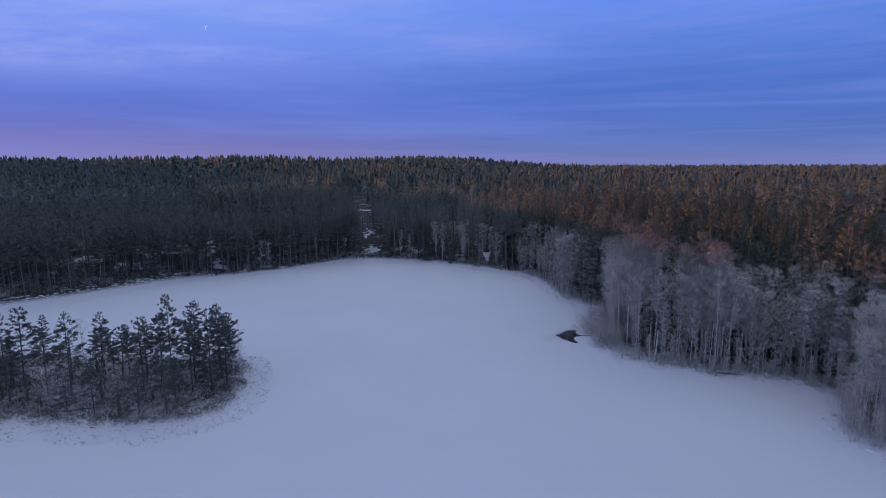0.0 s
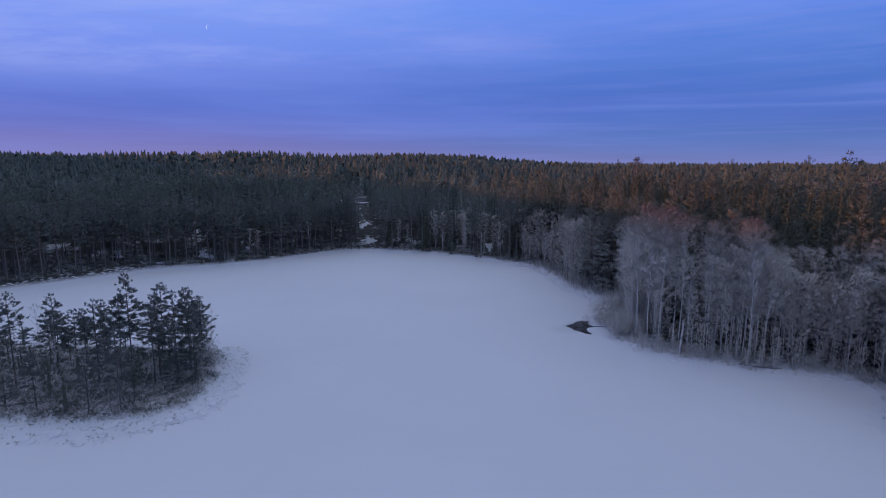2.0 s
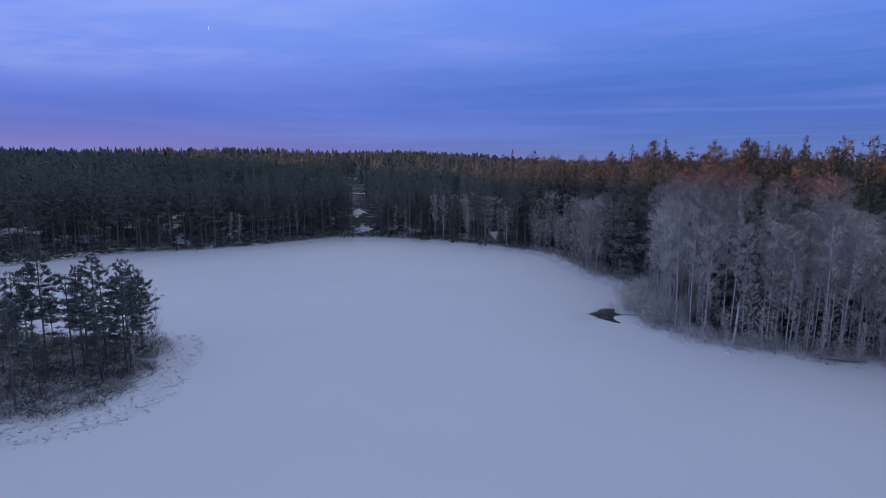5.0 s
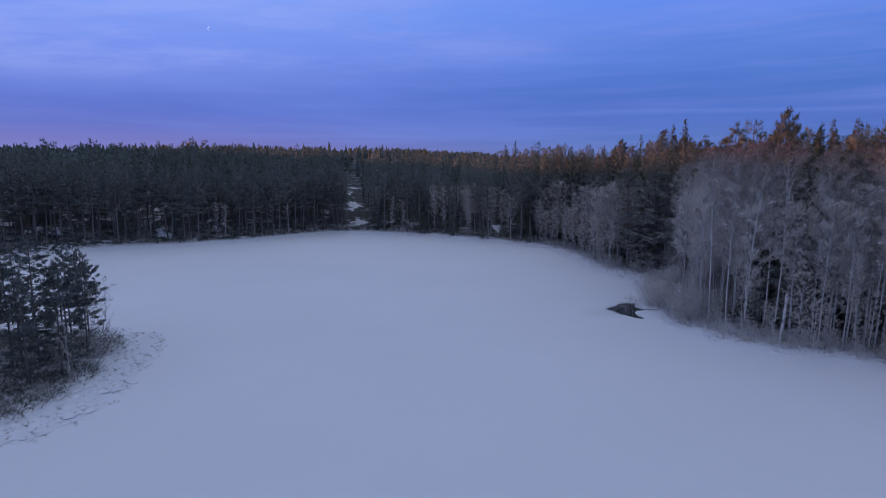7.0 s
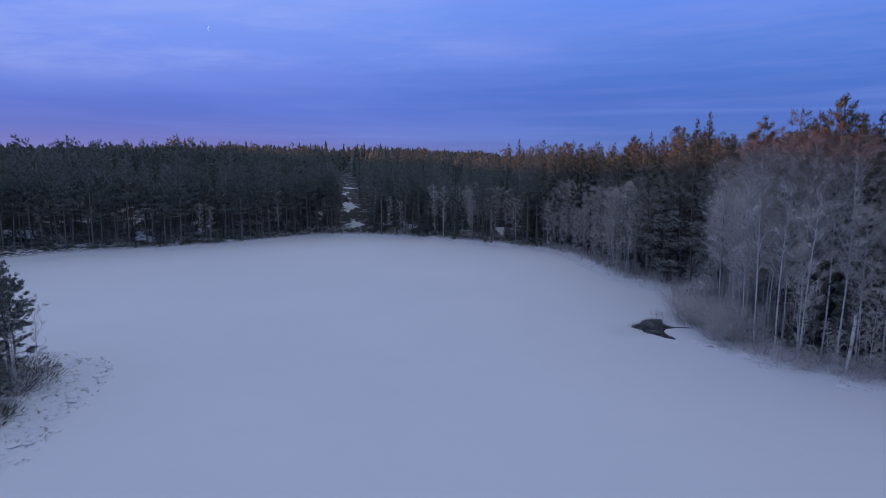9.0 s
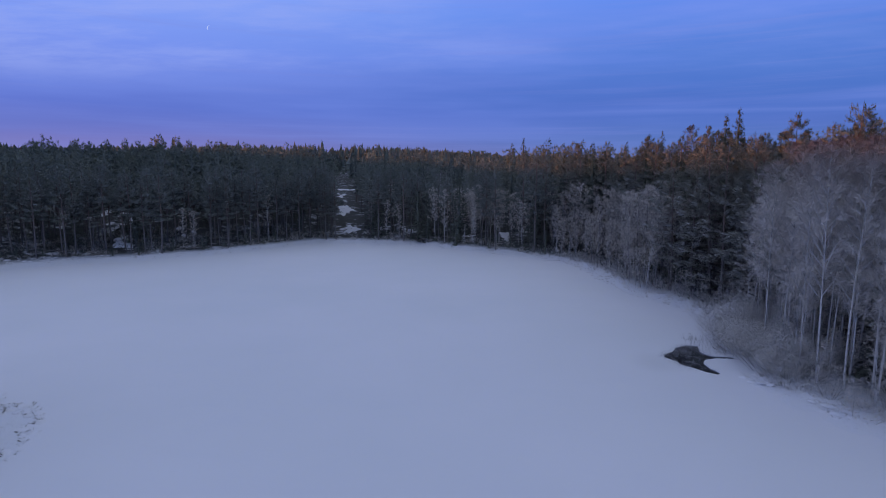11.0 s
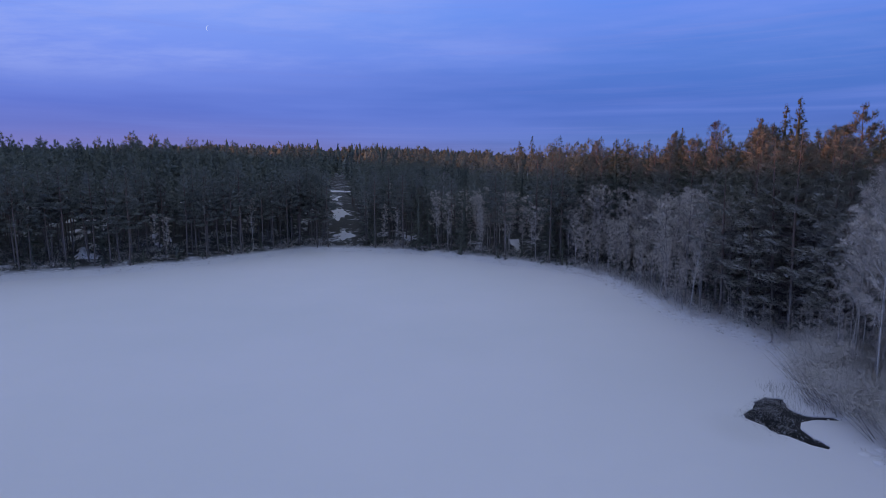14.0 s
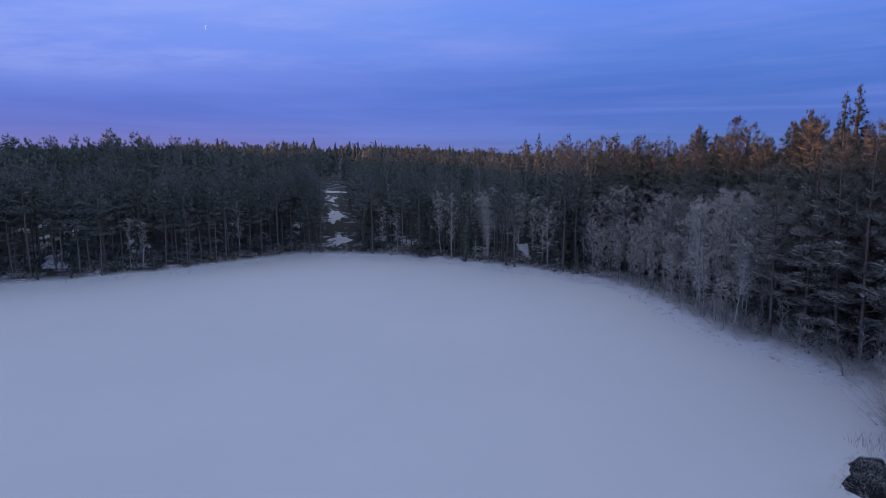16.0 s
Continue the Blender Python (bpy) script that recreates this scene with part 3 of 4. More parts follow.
def build_lake():
    from mathutils.geometry import tessellate_polygon
    c = SHORE.mean(0)
    outer = [Vector((*(p + (p - c) / np.linalg.norm(p - c) * 6), 0)) for p in SHORE]
    hole = []
    for k in range(len(HOLE)):
        a, b = Vector(HOLE[k]), Vector(HOLE[(k + 1) % len(HOLE)])
        for u in (0.0, 0.33, 0.67):
            p = a.lerp(b, u)
            j = 0.07 if k in (9, 10) else 0.13
            hole.append(Vector((p.x + random.uniform(-j, j), p.y + random.uniform(-j, j) * 0.4, 0)))
    bm = bmesh.new()
    vs = [bm.verts.new(p) for p in outer + hole]
    for t in tessellate_polygon([outer, hole]):
        bm.faces.new([vs[i] for i in t])
    lip = [bm.verts.new(p - Vector((0, 0, 0.16))) for p in hole]
    rim = vs[len(outer):]
    for k in range(len(hole)):
        j = (k + 1) % len(hole)
        bm.faces.new([rim[k], rim[j], lip[j], lip[k]])
    bmesh.ops.recalc_face_normals(bm, faces=bm.faces)
    me = bpy.data.meshes.new("frozen_lake")
    bm.to_mesh(me)
    if me.polygons[0].normal.z < 0:
        me.flip_normals()
    me.materials.append(LAKE_SNOW)
    tagged(new("frozen_lake", me), "frozen lake under smooth unbroken snow", "lake", kind="structure")
    s = Shape()
    p = np.array([(21, 97, -0.09), (33, 97, -0.09), (33, 107, -0.09), (21, 107, -0.09)])
    s.add(p, [(0, 1, 2), (0, 2, 3)])
    tagged(part("water", s, [WATER]), "dark open water where a brook meets the ice", "water", kind="structure")


build_ground()
build_lake()


# ------------------------------------------------------------------ kinds of tree, built once
def thing(name, trunk, limbs, crown, bark, leaf):
    ob = new(name)
    stem = part("trunk", trunk, [bark], ob, "", True)
    if limbs.n:
        tagged(part("branchwork", limbs, [bark], stem, "", True), kind="stuff")
    part("crown", crown, [leaf], ob)
    return ob


def pine_tree(h, crown_from, boughs, pads, blades, spread, pad=0.032, flat=0.4, slim=0.13, leaf=None, uneven=0.35, blade=0.6, taper=0.5, solid=0.0):
    return thing("pine_tree", *pine_shape(h, crown_from, boughs, pads, blades, spread, pad, flat, slim, uneven, blade, taper, solid), PINE_BARK, leaf or PINE)


def spruce_tree(h, boughs=130, pads=230, blades=17, spread=0.15, bare=0.05, pad=0.027, slim=0.09):
    return thing("spruce_tree", *spruce_shape(h, boughs, pads, blades, spread, bare, pad, slim), PINE_BARK, SPRUCE)


def birch_tree(h, limbs=22, forks=8, twigs=14, spread=0.17, thick=1.0, twig=None, low=0.3):
    return thing("birch_tree", *birch_shape(h, limbs, forks, twigs, spread, thick, low), BIRCH_BARK, twig or BIRCH_TWIG)


def alder_tree(h, limbs=24, forks=11, twigs=18, spread=0.22, thick=1.1):
    return thing("alder_tree", *birch_shape(h, limbs, forks, twigs, spread, thick, 0.2, 1.1), ALDER_BARK, ALDER_TWIG)


KINDS = {
    "pine": [pine_tree(20.0, c, 50, 190, 24, sp, 0.033, 0.38, 0.10, None, 0.35, 0.7, 0.5, 0.5) for c, sp in ((0.46, 0.145), (0.40, 0.155), (0.52, 0.14), (0.34, 0.15), (0.43, 0.135))],
    "full_pine": [pine_tree(20.0, c, 66, 290, 56, sp, 0.040, 0.22, 0.085, PINE_RIMED, 0.35, 0.45, 0.55, 0.6) for c, sp in ((0.08, 0.19), (0.14, 0.20), (0.22, 0.18))],
    "forest_pine": [pine_tree(20.0, c, 64, 230, 30, sp, 0.036, 0.45, 0.10, PINE_TALL, 0.3, 0.75, 0.66, 0.6) for c, sp in ((0.30, 0.15), (0.38, 0.165), (0.26, 0.14), (0.42, 0.155))],
    "island_pine": [pine_tree(11.0, c, 60, 300, 24, sp, 0.028, 0.30, 0.10, PINE_ISLAND, 0.42, 1.0, 0.62, 0.45) for c, sp in ((0.36, 0.19), (0.42, 0.20), (0.10, 0.20), (0.46, 0.21), (0.38, 0.16))],
    "spruce": [spruce_tree(22.0, 190, 720, 10, sp, 0.05, 0.0225) for sp in (0.165, 0.185, 0.15, 0.175)],
    "young_spruce": [spruce_tree(6.0, 60, 90, 14, sp, 0.02, 0.05) for sp in (0.22, 0.27)],
    "bushy_birch": [birch_tree(11.0, 28, 8, 22, sp, 0.85, None, 0.10) for sp in (0.105, 0.13, 0.09)],
    "birch": [birch_tree(18.0, 36, 11, 27, sp, 0.72, None, lw) for sp, lw in ((0.115, 0.30), (0.13, 0.36), (0.10, 0.24), (0.12, 0.40))],
    "far_birch": [birch_tree(17.0, 20, 8, 11, sp, 2.0, ALDER_TWIG) for sp in (0.12, 0.15, 0.10)],
    "alder": [alder_tree(14.0, 24, 11, 18, sp) for sp in (0.14, 0.17, 0.12)],
    "sapling": [birch_tree(7.0, 14, 5, 14, sp, 2.2, ALDER_TWIG, 0.15) for sp in (0.15, 0.18)],
}
TALL = {k: [max(v.co.z for part_ob in ob.children for v in part_ob.data.vertices) for ob in obs] for k, obs in KINDS.items()}
SAY = {
    "pine": ("tall pine, bare grey-brown trunk, dark green crown, on shore", "pine tree", "shore pines"),
    "full_pine": ("broad frosted blue-green pine with low boughs on the bank", "pine tree", "bank pines"),
    "forest_pine": ("tall full-crowned pine standing behind the bank birches", "pine tree", "forest pines"),
    "island_pine": ("slender dark green pine on the small snowy island", "pine tree", "island pines"),
    "spruce": ("tall pointed dark green spruce standing in the shore forest", "spruce tree", "shore spruces"),
    "young_spruce": ("low dark young spruce growing under the shore trees", "spruce tree", "young spruces"),
    "birch": ("bare birch with white trunk and frosted twigs on the bank", "birch tree", "bank birches"),
    "bushy_birch": ("low bushy bare birch thick with frosted twigs on the bank", "birch tree", "low bank birches"),
    "far_birch": ("slim bare frosted birch with pale trunk at forest edge", "birch tree", "shore birches"),
    "alder": ("bushy bare grey alder, thickly rimed, on the snowy bank", "alder tree", "bank alders"),
    "sapling": ("thin bare frosted birch sapling at the edge of the ice", "birch tree", "birch saplings"),
}
used = {}


def plant(kind, x, y, height, turn=None, variant=None, tilt=0.0):
    """One tree of a kind, of that height, standing on the ground at x, y."""
    made = used.setdefault(kind, [0] * len(KINDS[kind]))
    i = int(rng.integers(len(made))) if variant is None else variant
    z = float(land(np.array([x]), np.array([y]))[0][0]) - 0.08
    turn = rng.uniform(0, 360) if turn is None else turn
    k = height / TALL[kind][i]
    wide = (0.35 + 0.65 * k) * rng.uniform(0.88, 1.12)
    ob = KINDS[kind][i]
    m = pose(x, y, z, 0, tilt, 0) @ pose(0, 0, 0, 0, 0, turn) @ Matrix.Diagonal((wide / ob.scale[0], wide / ob.scale[1], k / ob.scale[2], 1))
    if made[i]:
        ob = copy_thing(ob, m)
    else:
        ob.matrix_basis = m
        label, cat, group = SAY[kind]
        tagged(ob, label, cat, group)
    made[i] += 1
    return ob


def scatter(n, box, gap, keep, seed, taken=()):
    """Up to n places in a box, no two nearer than gap, where keep(x, y, inland) holds."""
    r = np.random.default_rng(seed)
    x0, y0, x1, y1 = box
    x, y = r.uniform(x0, x1, n), r.uniform(y0, y1, n)
    _, s = land(x, y)
    ok = keep(x, y, s)
    size = max(gap, 1.0)
    cells, out = {}, []
    for px, py in taken:
        cells.setdefault((int(px // size), int(py // size)), []).append((px, py))
    for px, py, ps in zip(x[ok], y[ok], s[ok]):
        c = (int(px // size), int(py // size))
        if any((px - qx) ** 2 + (py - qy) ** 2 < gap * gap for a in (-1, 0, 1) for b in (-1, 0, 1) for qx, qy in cells.get((c[0] + a, c[1] + b), ())):
            continue
        cells.setdefault(c, []).append((px, py))
        out.append((px, py, ps))
    return out


def clearing(x, y):
    """The snowy openings in the wood behind the far and the west shore."""
    a = (np.abs(x - (-28.5 - (y - 195) * 0.30)) < 4.4 + 0.035 * (y - 195)) & (y > 186) & (y < 300) & (waves(x, y, 13, 71) > -0.6)
    out = a | (((x - 13) / 2.0) ** 2 + ((y - 187) / 12) ** 2 < 1)
    for cx, cy, rx, ry in ((-84, 180, 6, 8), (-110, 154, 5, 5), (-64, 175, 3, 3.4), (-98, 155, 3.5, 3), (-62, 292, 16, 10)):
        out = out | (((x - cx) / rx) ** 2 + ((y - cy) / ry) ** 2 < 1)
    return out


def stand(x, y):
    """Usual height of the trees round a place."""
    east = 1 / (1 + np.exp(-(x - 12) / 12))
    near = 1 / (1 + np.exp((y - 230) / 40))
    west = 1 / (1 + np.exp((x + 40) / 12))
    return 16.6 + 1.5 * west + 7.6 * east * near + 1.8 * east


# trees that stand out: kind, x, y, height of the top, shape
BANK_TREES = [
    ("spruce", 44.4, 136.7, 28.8, 0), ("spruce", 41.6, 134.2, 27.6, 2), ("pine", 40.5, 106.0, 25.8, 0), ("birch", 69.2, 212.8, 33.2, 0),
    ("pine", -99.0, 216.5, 26.7, 1), ("pine", -95.5, 218.0, 25.6, 3), ("spruce", 75.5, 115.2, 24.2, 1), ("birch", 38.6, 109.6, 20.2, 1),
    ("full_pine", 34.6, 127.0, 21.5, 1), ("full_pine", 36.6, 122.0, 23.5, 0), ("full_pine", 33.0, 130.4, 20.0, 2), ("full_pine", 37.6, 117.8, 23.0, 1),
    ("full_pine", 38.0, 129.5, 23.0, 0), ("birch", 33.6, 108.4, 15.5, 3), ("birch", 34.4, 103.9, 18.5, 0), ("birch", 35.8, 98.5, 20.5, 1),
    ("birch", 35.4, 109.8, 18.0, 0), ("birch", 40.7, 108.0, 22.5, 2), ("birch", 37.0, 106.5, 19.0, 3), ("birch", 36.4, 112.6, 16.5, 1),
    ("birch", 40.0, 95.0, 21.8, 2), ("birch", 45.0, 88.5, 18.5, 0), ("birch", 2.5, 184.5, 13.5, 0),
]
SHORE_TREES = [
    ("birch", 4.2, 183.8, 14.0, 2), ("birch", 8.8, 181.0, 14.5, 1), ("birch", 0.8, 186.0, 15.0, 3), ("birch", 6.4, 183.6, 15.8, 0),
    ("birch", 11.0, 180.2, 14.6, 3), ("birch", 13.6, 178.0, 13.8, 2), ("birch", -5.0, 190.0, 13.0, 1), ("birch", 17.6, 175.4, 13.4, 1),
    ("alder", 29.6, 141.0, 15.8, 0), ("alder", 31.0, 136.0, 16.8, 1), ("alder", 31.4, 132.5, 17.8, 0), ("alder", 30.6, 138.6, 15.5, 1),
    ("birch", 42.5, 89.5, 17.5, 3), ("birch", 48.0, 85.5, 17.0, 1), ("birch", 52.0, 84.0, 18.0, 2), ("island_pine", -61.0, 71.6, 14.0, 1), ("bushy_birch", 32.8, 107.6, 10.0, 0), ("bushy_birch", 33.0, 105.2, 9.0, 1), ("bushy_birch", 34.4, 111.2, 11.0, 2),
    ("bushy_birch", 35.6, 107.6, 12.5, 1), ("bushy_birch", 33.8, 100.6, 8.5, 2),
    ("island_pine", -54.3, 71.6, 13.3, 0), ("island_pine", -50.7, 73.5, 10.6, 3), ("island_pine", -45.1, 73.7, 12.0, 0),
]
ISLAND_TREES = [
    ("island_pine", -41.0, 74.4, 15.2, 1), ("island_pine", -37.6, 73.5, 11.4, 0), ("island_pine", -36.3, 76.6, 12.6, 2), ("island_pine", -34.0, 77.1, 9.9, 2),
    ("island_pine", -33.2, 75.2, 8.2, 2), ("island_pine", -35.6, 78.8, 10.5, 0), ("island_pine", -46.6, 77.5, 11.0, 2), ("island_pine", -52.5, 76.5, 12.0, 0),
    ("island_pine", -34.8, 80.6, 10.8, 0), ("island_pine", -36.2, 83.0, 10.2, 2), ("island_pine", -37.4, 82.2, 11.6, 1), ("island_pine", -38.6, 85.2, 11.0, 0),
    ("island_pine", -41.6, 82.6, 12.2, 3), ("sapling", -34.6, 83.4, 8.0, 1), ("sapling", -33.6, 79.8, 7.4, 0), ("sapling", -31.4, 73.6, 6.2, 1),
    ("sapling", -32.0, 78.2, 6.6, 0), ("island_pine", -64.7, 72.7, 12.9, 2), ("island_pine", -58.4, 72.3, 10.1, 3),
]
ISLAND_EDGE = [
    ("island_pine", -48.2, 74.2, 10.5, 1), ("island_pine", -43.2, 75.3, 12.2, 3), ("island_pine", -38.6, 76.4, 12.0, 4), ("island_pine", -40.0, 79.0, 11.5, 2),
    ("spruce", 55.0, 88.0, 24.0, 0), ("spruce", 60.5, 92.5, 25.0, 1), ("spruce", 66.0, 97.0, 25.0, 2), ("spruce", 52.0, 97.5, 25.5, 0),
    ("spruce", 58.0, 104.0, 25.5, 1), ("spruce", 46.5, 101.5, 25.0, 2),
]
MARKED = BANK_TREES + SHORE_TREES + ISLAND_TREES + ISLAND_EDGE
for kind, px, py, top, variant in MARKED:
    plant(kind, px, py, top - float(land(np.array([px]), np.array([py]))[0][0]), None, variant)
SPOTS = [(m[1], m[2]) for m in MARKED]

FRONT = 9.0


def shore_zone(x, y, s):
    return (s > 0.35) & (s < FRONT) & ~clearing(x, y) & ((y > 118) | (x > 20)) & (y > 50) & (inside_by(ISLAND, x, y) < -3)


front = [p for p in scatter(20000, (-112, 52, 80, 206), 2.0, shore_zone, 21, SPOTS) if p[1] >= 119 and not (p[0] > 22 and p[2] < 6)]
front += scatter(7000, (22, 119, 60, 170), 1.65, lambda x, y, s: (s > 0.4) & (s < 6.5), 23, SPOTS)
front += scatter(12000, (26, 58, 78, 119), 1.45, shore_zone, 22, SPOTS)
for px, py, ps in front:
    u, h = rng.uniform(), float(stand(px, py))
    if py < 111:                                   # birch bank
        if (ps < 7 or u < 0.66) and (px < 50 or ps < 5.5 or u < 0.6):
            if px < 36 and ps < 2.2:
                continue
            if ps < 1.8 or rng.uniform() < 0.16:
                plant("bushy_birch", px, py, rng.uniform(6.5, 13.0) if ps > 2 else rng.uniform(4.0, 9.0), tilt=rng.uniform(-6, 6))
            else:
                plant("birch", px, py, rng.uniform(14.5, 22.0) if px < 46 else rng.uniform(12.0, 18.0), tilt=rng.uniform(-2.5, 2.5))
        elif u < 0.8:
            plant("spruce", px, py, h * rng.uniform(0.5, 1.0))
        else:
            plant("full_pine", px, py, h * rng.uniform(0.7, 0.95))
    elif px > 22:                                  # east bank
        if py < 131:
            tall = u < 0.5 and ps > 2.0
            plant("full_pine" if tall else "sapling" if u < 0.85 else "far_birch", px, py, h * rng.uniform(0.68, 0.95) if tall else rng.uniform(3, 8), tilt=rng.uniform(-4, 4))
        elif ps < 6.5:
            plant("alder" if u < 0.72 else "far_birch" if u < 0.9 else "sapling", px, py, rng.uniform(6, 11) if ps < 3.2 else rng.uniform(10, 16.5), tilt=rng.uniform(-6, 6))
        elif u < 0.34:
            plant("alder" if u < 0.15 else "far_birch", px, py, rng.uniform(11, 16), tilt=rng.uniform(-4, 4))
        elif u < 0.9:
            plant("full_pine", px, py, h * rng.uniform(0.72, 1.0))
        else:
            plant("spruce", px, py, h * rng.uniform(0.6, 1.05))
    elif px > -24:                                 # far shore
        if u < (0.52 if ps < 4 else 0.28):
            plant("far_birch" if u < 0.40 else "sapling", px, py, rng.uniform(8, 15) if u < 0.40 else rng.uniform(4, 9), tilt=rng.uniform(-5, 5))
        elif u < 0.82:
            plant("pine", px, py, h * rng.uniform(0.8, 1.06))
        elif u < 0.92:
            plant("spruce", px, py, h * rng.uniform(0.5, 0.9))
        else:
            plant("young_spruce", px, py, rng.uniform(2.5, 6))
    else:                                          # west shore
        if u < 0.80:
            plant("pine", px, py, h * rng.uniform(0.82, 1.06))
        elif u < 0.84:
            plant("spruce", px, py, h * rng.uniform(0.5, 0.95))
        elif u < 0.93:
            plant("young_spruce", px, py, rng.uniform(1.5, 4.5))
        else:
            plant("far_birch", px, py, rng.uniform(8, 14), tilt=rng.uniform(-6, 6))

for px, py, ps in scatter(2500, (-112, 118, -40, 185), 3.4, lambda x, y, s: (s > 0.1) & (s < 1.6) & (waves(x, y, 12, 88) > -0.4), 29):
    plant("young_spruce", px, py, rng.uniform(1.0, 3.2))

isle_trees = scatter(2500, (-72, 60, -30, 92), 2.4, lambda x, y, s: (inside_by(ISLAND, x, y) > 5.4) & (y < 88), 5, SPOTS)
for px, py, ps in isle_trees:
    u = rng.uniform()
    if u < 0.26:
        plant("island_pine", px, py, rng.uniform(4.0, 10.5))
    elif u < 0.5:
        plant("sapling", px, py, rng.uniform(3.5, 8.5), tilt=rng.uniform(-8, 8))
    elif u < 0.8:
        plant("young_spruce", px, py, rng.uniform(1.8, 5.0))


for px, py, ps in scatter(4000, (27, 58, 74, 110), 1.7, lambda x, y, s: (s > np.where(y > 97, 1.6, 0.3)) & (s < 6.5) & (np.abs(y - 102.1) > 0.9), 24, SPOTS):
    plant("bushy_birch", px, py, rng.uniform(2.5, 5.0) if ps < 1.5 else rng.uniform(4.0, 10.0), tilt=rng.uniform(-5, 5))


def snow_drift(cx, cy, rx, ry, turn=0.0, high=0.32):
    """A low sheet of snow lying over the heath of an opening in the wood."""
    s, rings, k = Shape(), 7, 28
    a = np.arange(k) / k * 2 * np.pi
    edge = 1 + 0.25 * np.sin(a * 3 + cx) + 0.15 * np.sin(a * 7 + cy)
    f = np.linspace(0.05, 1, rings)[:, None]
    u, v = f * edge * np.cos(a) * rx, f * edge * np.sin(a) * ry
    c, d = math.cos(radians(turn)), math.sin(radians(turn))
    x, y = cx + u * c - v * d, cy + u * d + v * c
    z = land(x, y)[0] + high * (1 - f ** 2) - 0.08 + 0.05 * waves(x, y, 2.5, 77)
    r, i = np.meshgrid(np.arange(rings - 1), np.arange(k), indexing="ij")
    p, w = r * k + i, r * k + (i + 1) % k
    s.add(np.stack([x, y, z], -1), np.concatenate([np.stack([p, p + k, w + k], -1), np.stack([p, w + k, w], -1)]).reshape(-1, 3))
    ob = part("snow_drift", s, [LAKE_SNOW], None, "", True)
    tagged(ob, "untrodden snow lying in an opening between the pines", "snow", kind="structure")


# snow-capped humps on the west bank
for cx, cy, rx, ry, n in ((-85, 183, 6.5, 5, 9), (-111, 157, 5, 4, 7), (-64, 175, 3.5, 3, 4), (-98, 155, 4, 3, 5), (-76, 166, 4, 3, 4)):
    for _ in range(n):
        r = rng.uniform(0.5, 1.5)
        snow_drift(cx + rng.uniform(-rx, rx), cy + rng.uniform(-ry, ry), r * rng.uniform(0.8, 1.5), r, rng.uniform(0, 180), 0.35 + 0.35 * r)
for spot in ((-29, 198, 2.2, 5, 17), (-36, 222, 2.6, 8, 17), (-44, 250, 3, 8, 17), (-55, 285, 12, 9), (13, 186, 1.3, 7), (-12, 195, 3.0, 2.0), (3, 190, 2.4, 1.8), (19, 175, 1.2, 2.6), (-20, 197, 2.6, 1.6)):
    snow_drift(*spot)


# ------------------------------------------------------------------ bushes
def willow_bush(stems, twigs, fine=1.0):
    ob = part("willow_bush", bush_shape(2.0, stems, twigs, fine), [DEAD_WOOD, BUSH_TWIG])
    return tagged(ob, "leafless frosted grey-brown willow bush on the snowy bank", "bush", "shore bushes")


BUSHES = [willow_bush(*n) for n in ((28, 21), (34, 18), (22, 25), (46, 60, 0.45), (54, 54, 0.45))]
bush_used = [0] * len(BUSHES)


def plant_bush(x, y, h):
    i = int(rng.integers(3) if h < 2.3 else rng.integers(3, 5))
    z = float(land(np.array([x]), np.array([y]))[0][0])
    k = h / 2.0
    b = BUSHES[i].scale
    m = pose(x, y, max(z, 0) - 0.03, 0, 0, rng.uniform(0, 360)) @ Matrix.Diagonal((k * rng.uniform(0.9, 1.4) / b[0], k * rng.uniform(0.9, 1.4) / b[1], k / b[2], 1))
    if bush_used[i]:
        copy_thing(BUSHES[i], m)
    else:
        BUSHES[i].matrix_basis = m
    bush_used[i] += 1


for px, py, ps in scatter(7000, (22, 52, 64, 168), 1.7, lambda x, y, s: (s > -0.1) & (s < 3.0), 41):
    plant_bush(px, py, rng.uniform(0.7, 2.0) if ps > 0.6 else rng.uniform(0.5, 1.1))
for px, py, ps in scatter(900, (29.0, 96, 38, 113), 1.0, lambda x, y, s: (s > 0.0) & (s < 4.5) & (np.abs(y - 102.1) > 0.7), 42):
    plant_bush(px, py, rng.uniform(2.4, 5.2))
for px, py, ps in scatter(3000, (-70, 60, -30, 92), 2.6, lambda x, y, s: (inside_by(ISLAND, x, y) > 4.6) & (y < 86), 43):
    plant_bush(px, py, rng.uniform(0.8, 2.2))
for px, py, ps in scatter(2500, (-110, 120, 30, 200), 2.9, lambda x, y, s: (s > 0.2) & (s < 2.0), 44):
    plant_bush(px, py, rng.uniform(0.5, 1.5))


# ------------------------------------------------------------------ the wood behind, joined
def small_pine(pads, blades, pad, bare=0.42, stem=True, slim=0.2, boughs=30, core=(4, 5, 0.3), solid=0.0):
    s, line = Shape(), np.array([(0, 0, 0), (0.05, 0.05, 10.0), (0.1, 0.1, 19.5)])
    if stem:
        tube(s, [(0, 0, 0), (0.05, 0.05, 19.5 * (bare + 0.15))], [0.15, 0.09], 3, 0)
    spread = 0.13 + rng.uniform(0, 0.035)
    reach, rise = (lambda v: spread * np.minimum(1, 0.7 + 2 * v) * np.maximum(1 - v, 0) ** 0.55 + 0.004), (lambda v: 0.4 * v)
    if core:
        crown_core(s, line, 19.5, bare, reach, *core, 1, 0.7 if solid else 1.0)
    conifer_crown(s, line, 19.5, bare, reach, boughs, pads, blades, rise, 0.5, pad, 0.5, slim, 5, 1, 0.35, 0.6, 0.3, 0.9, 0.95, solid)
    return s.arrays()


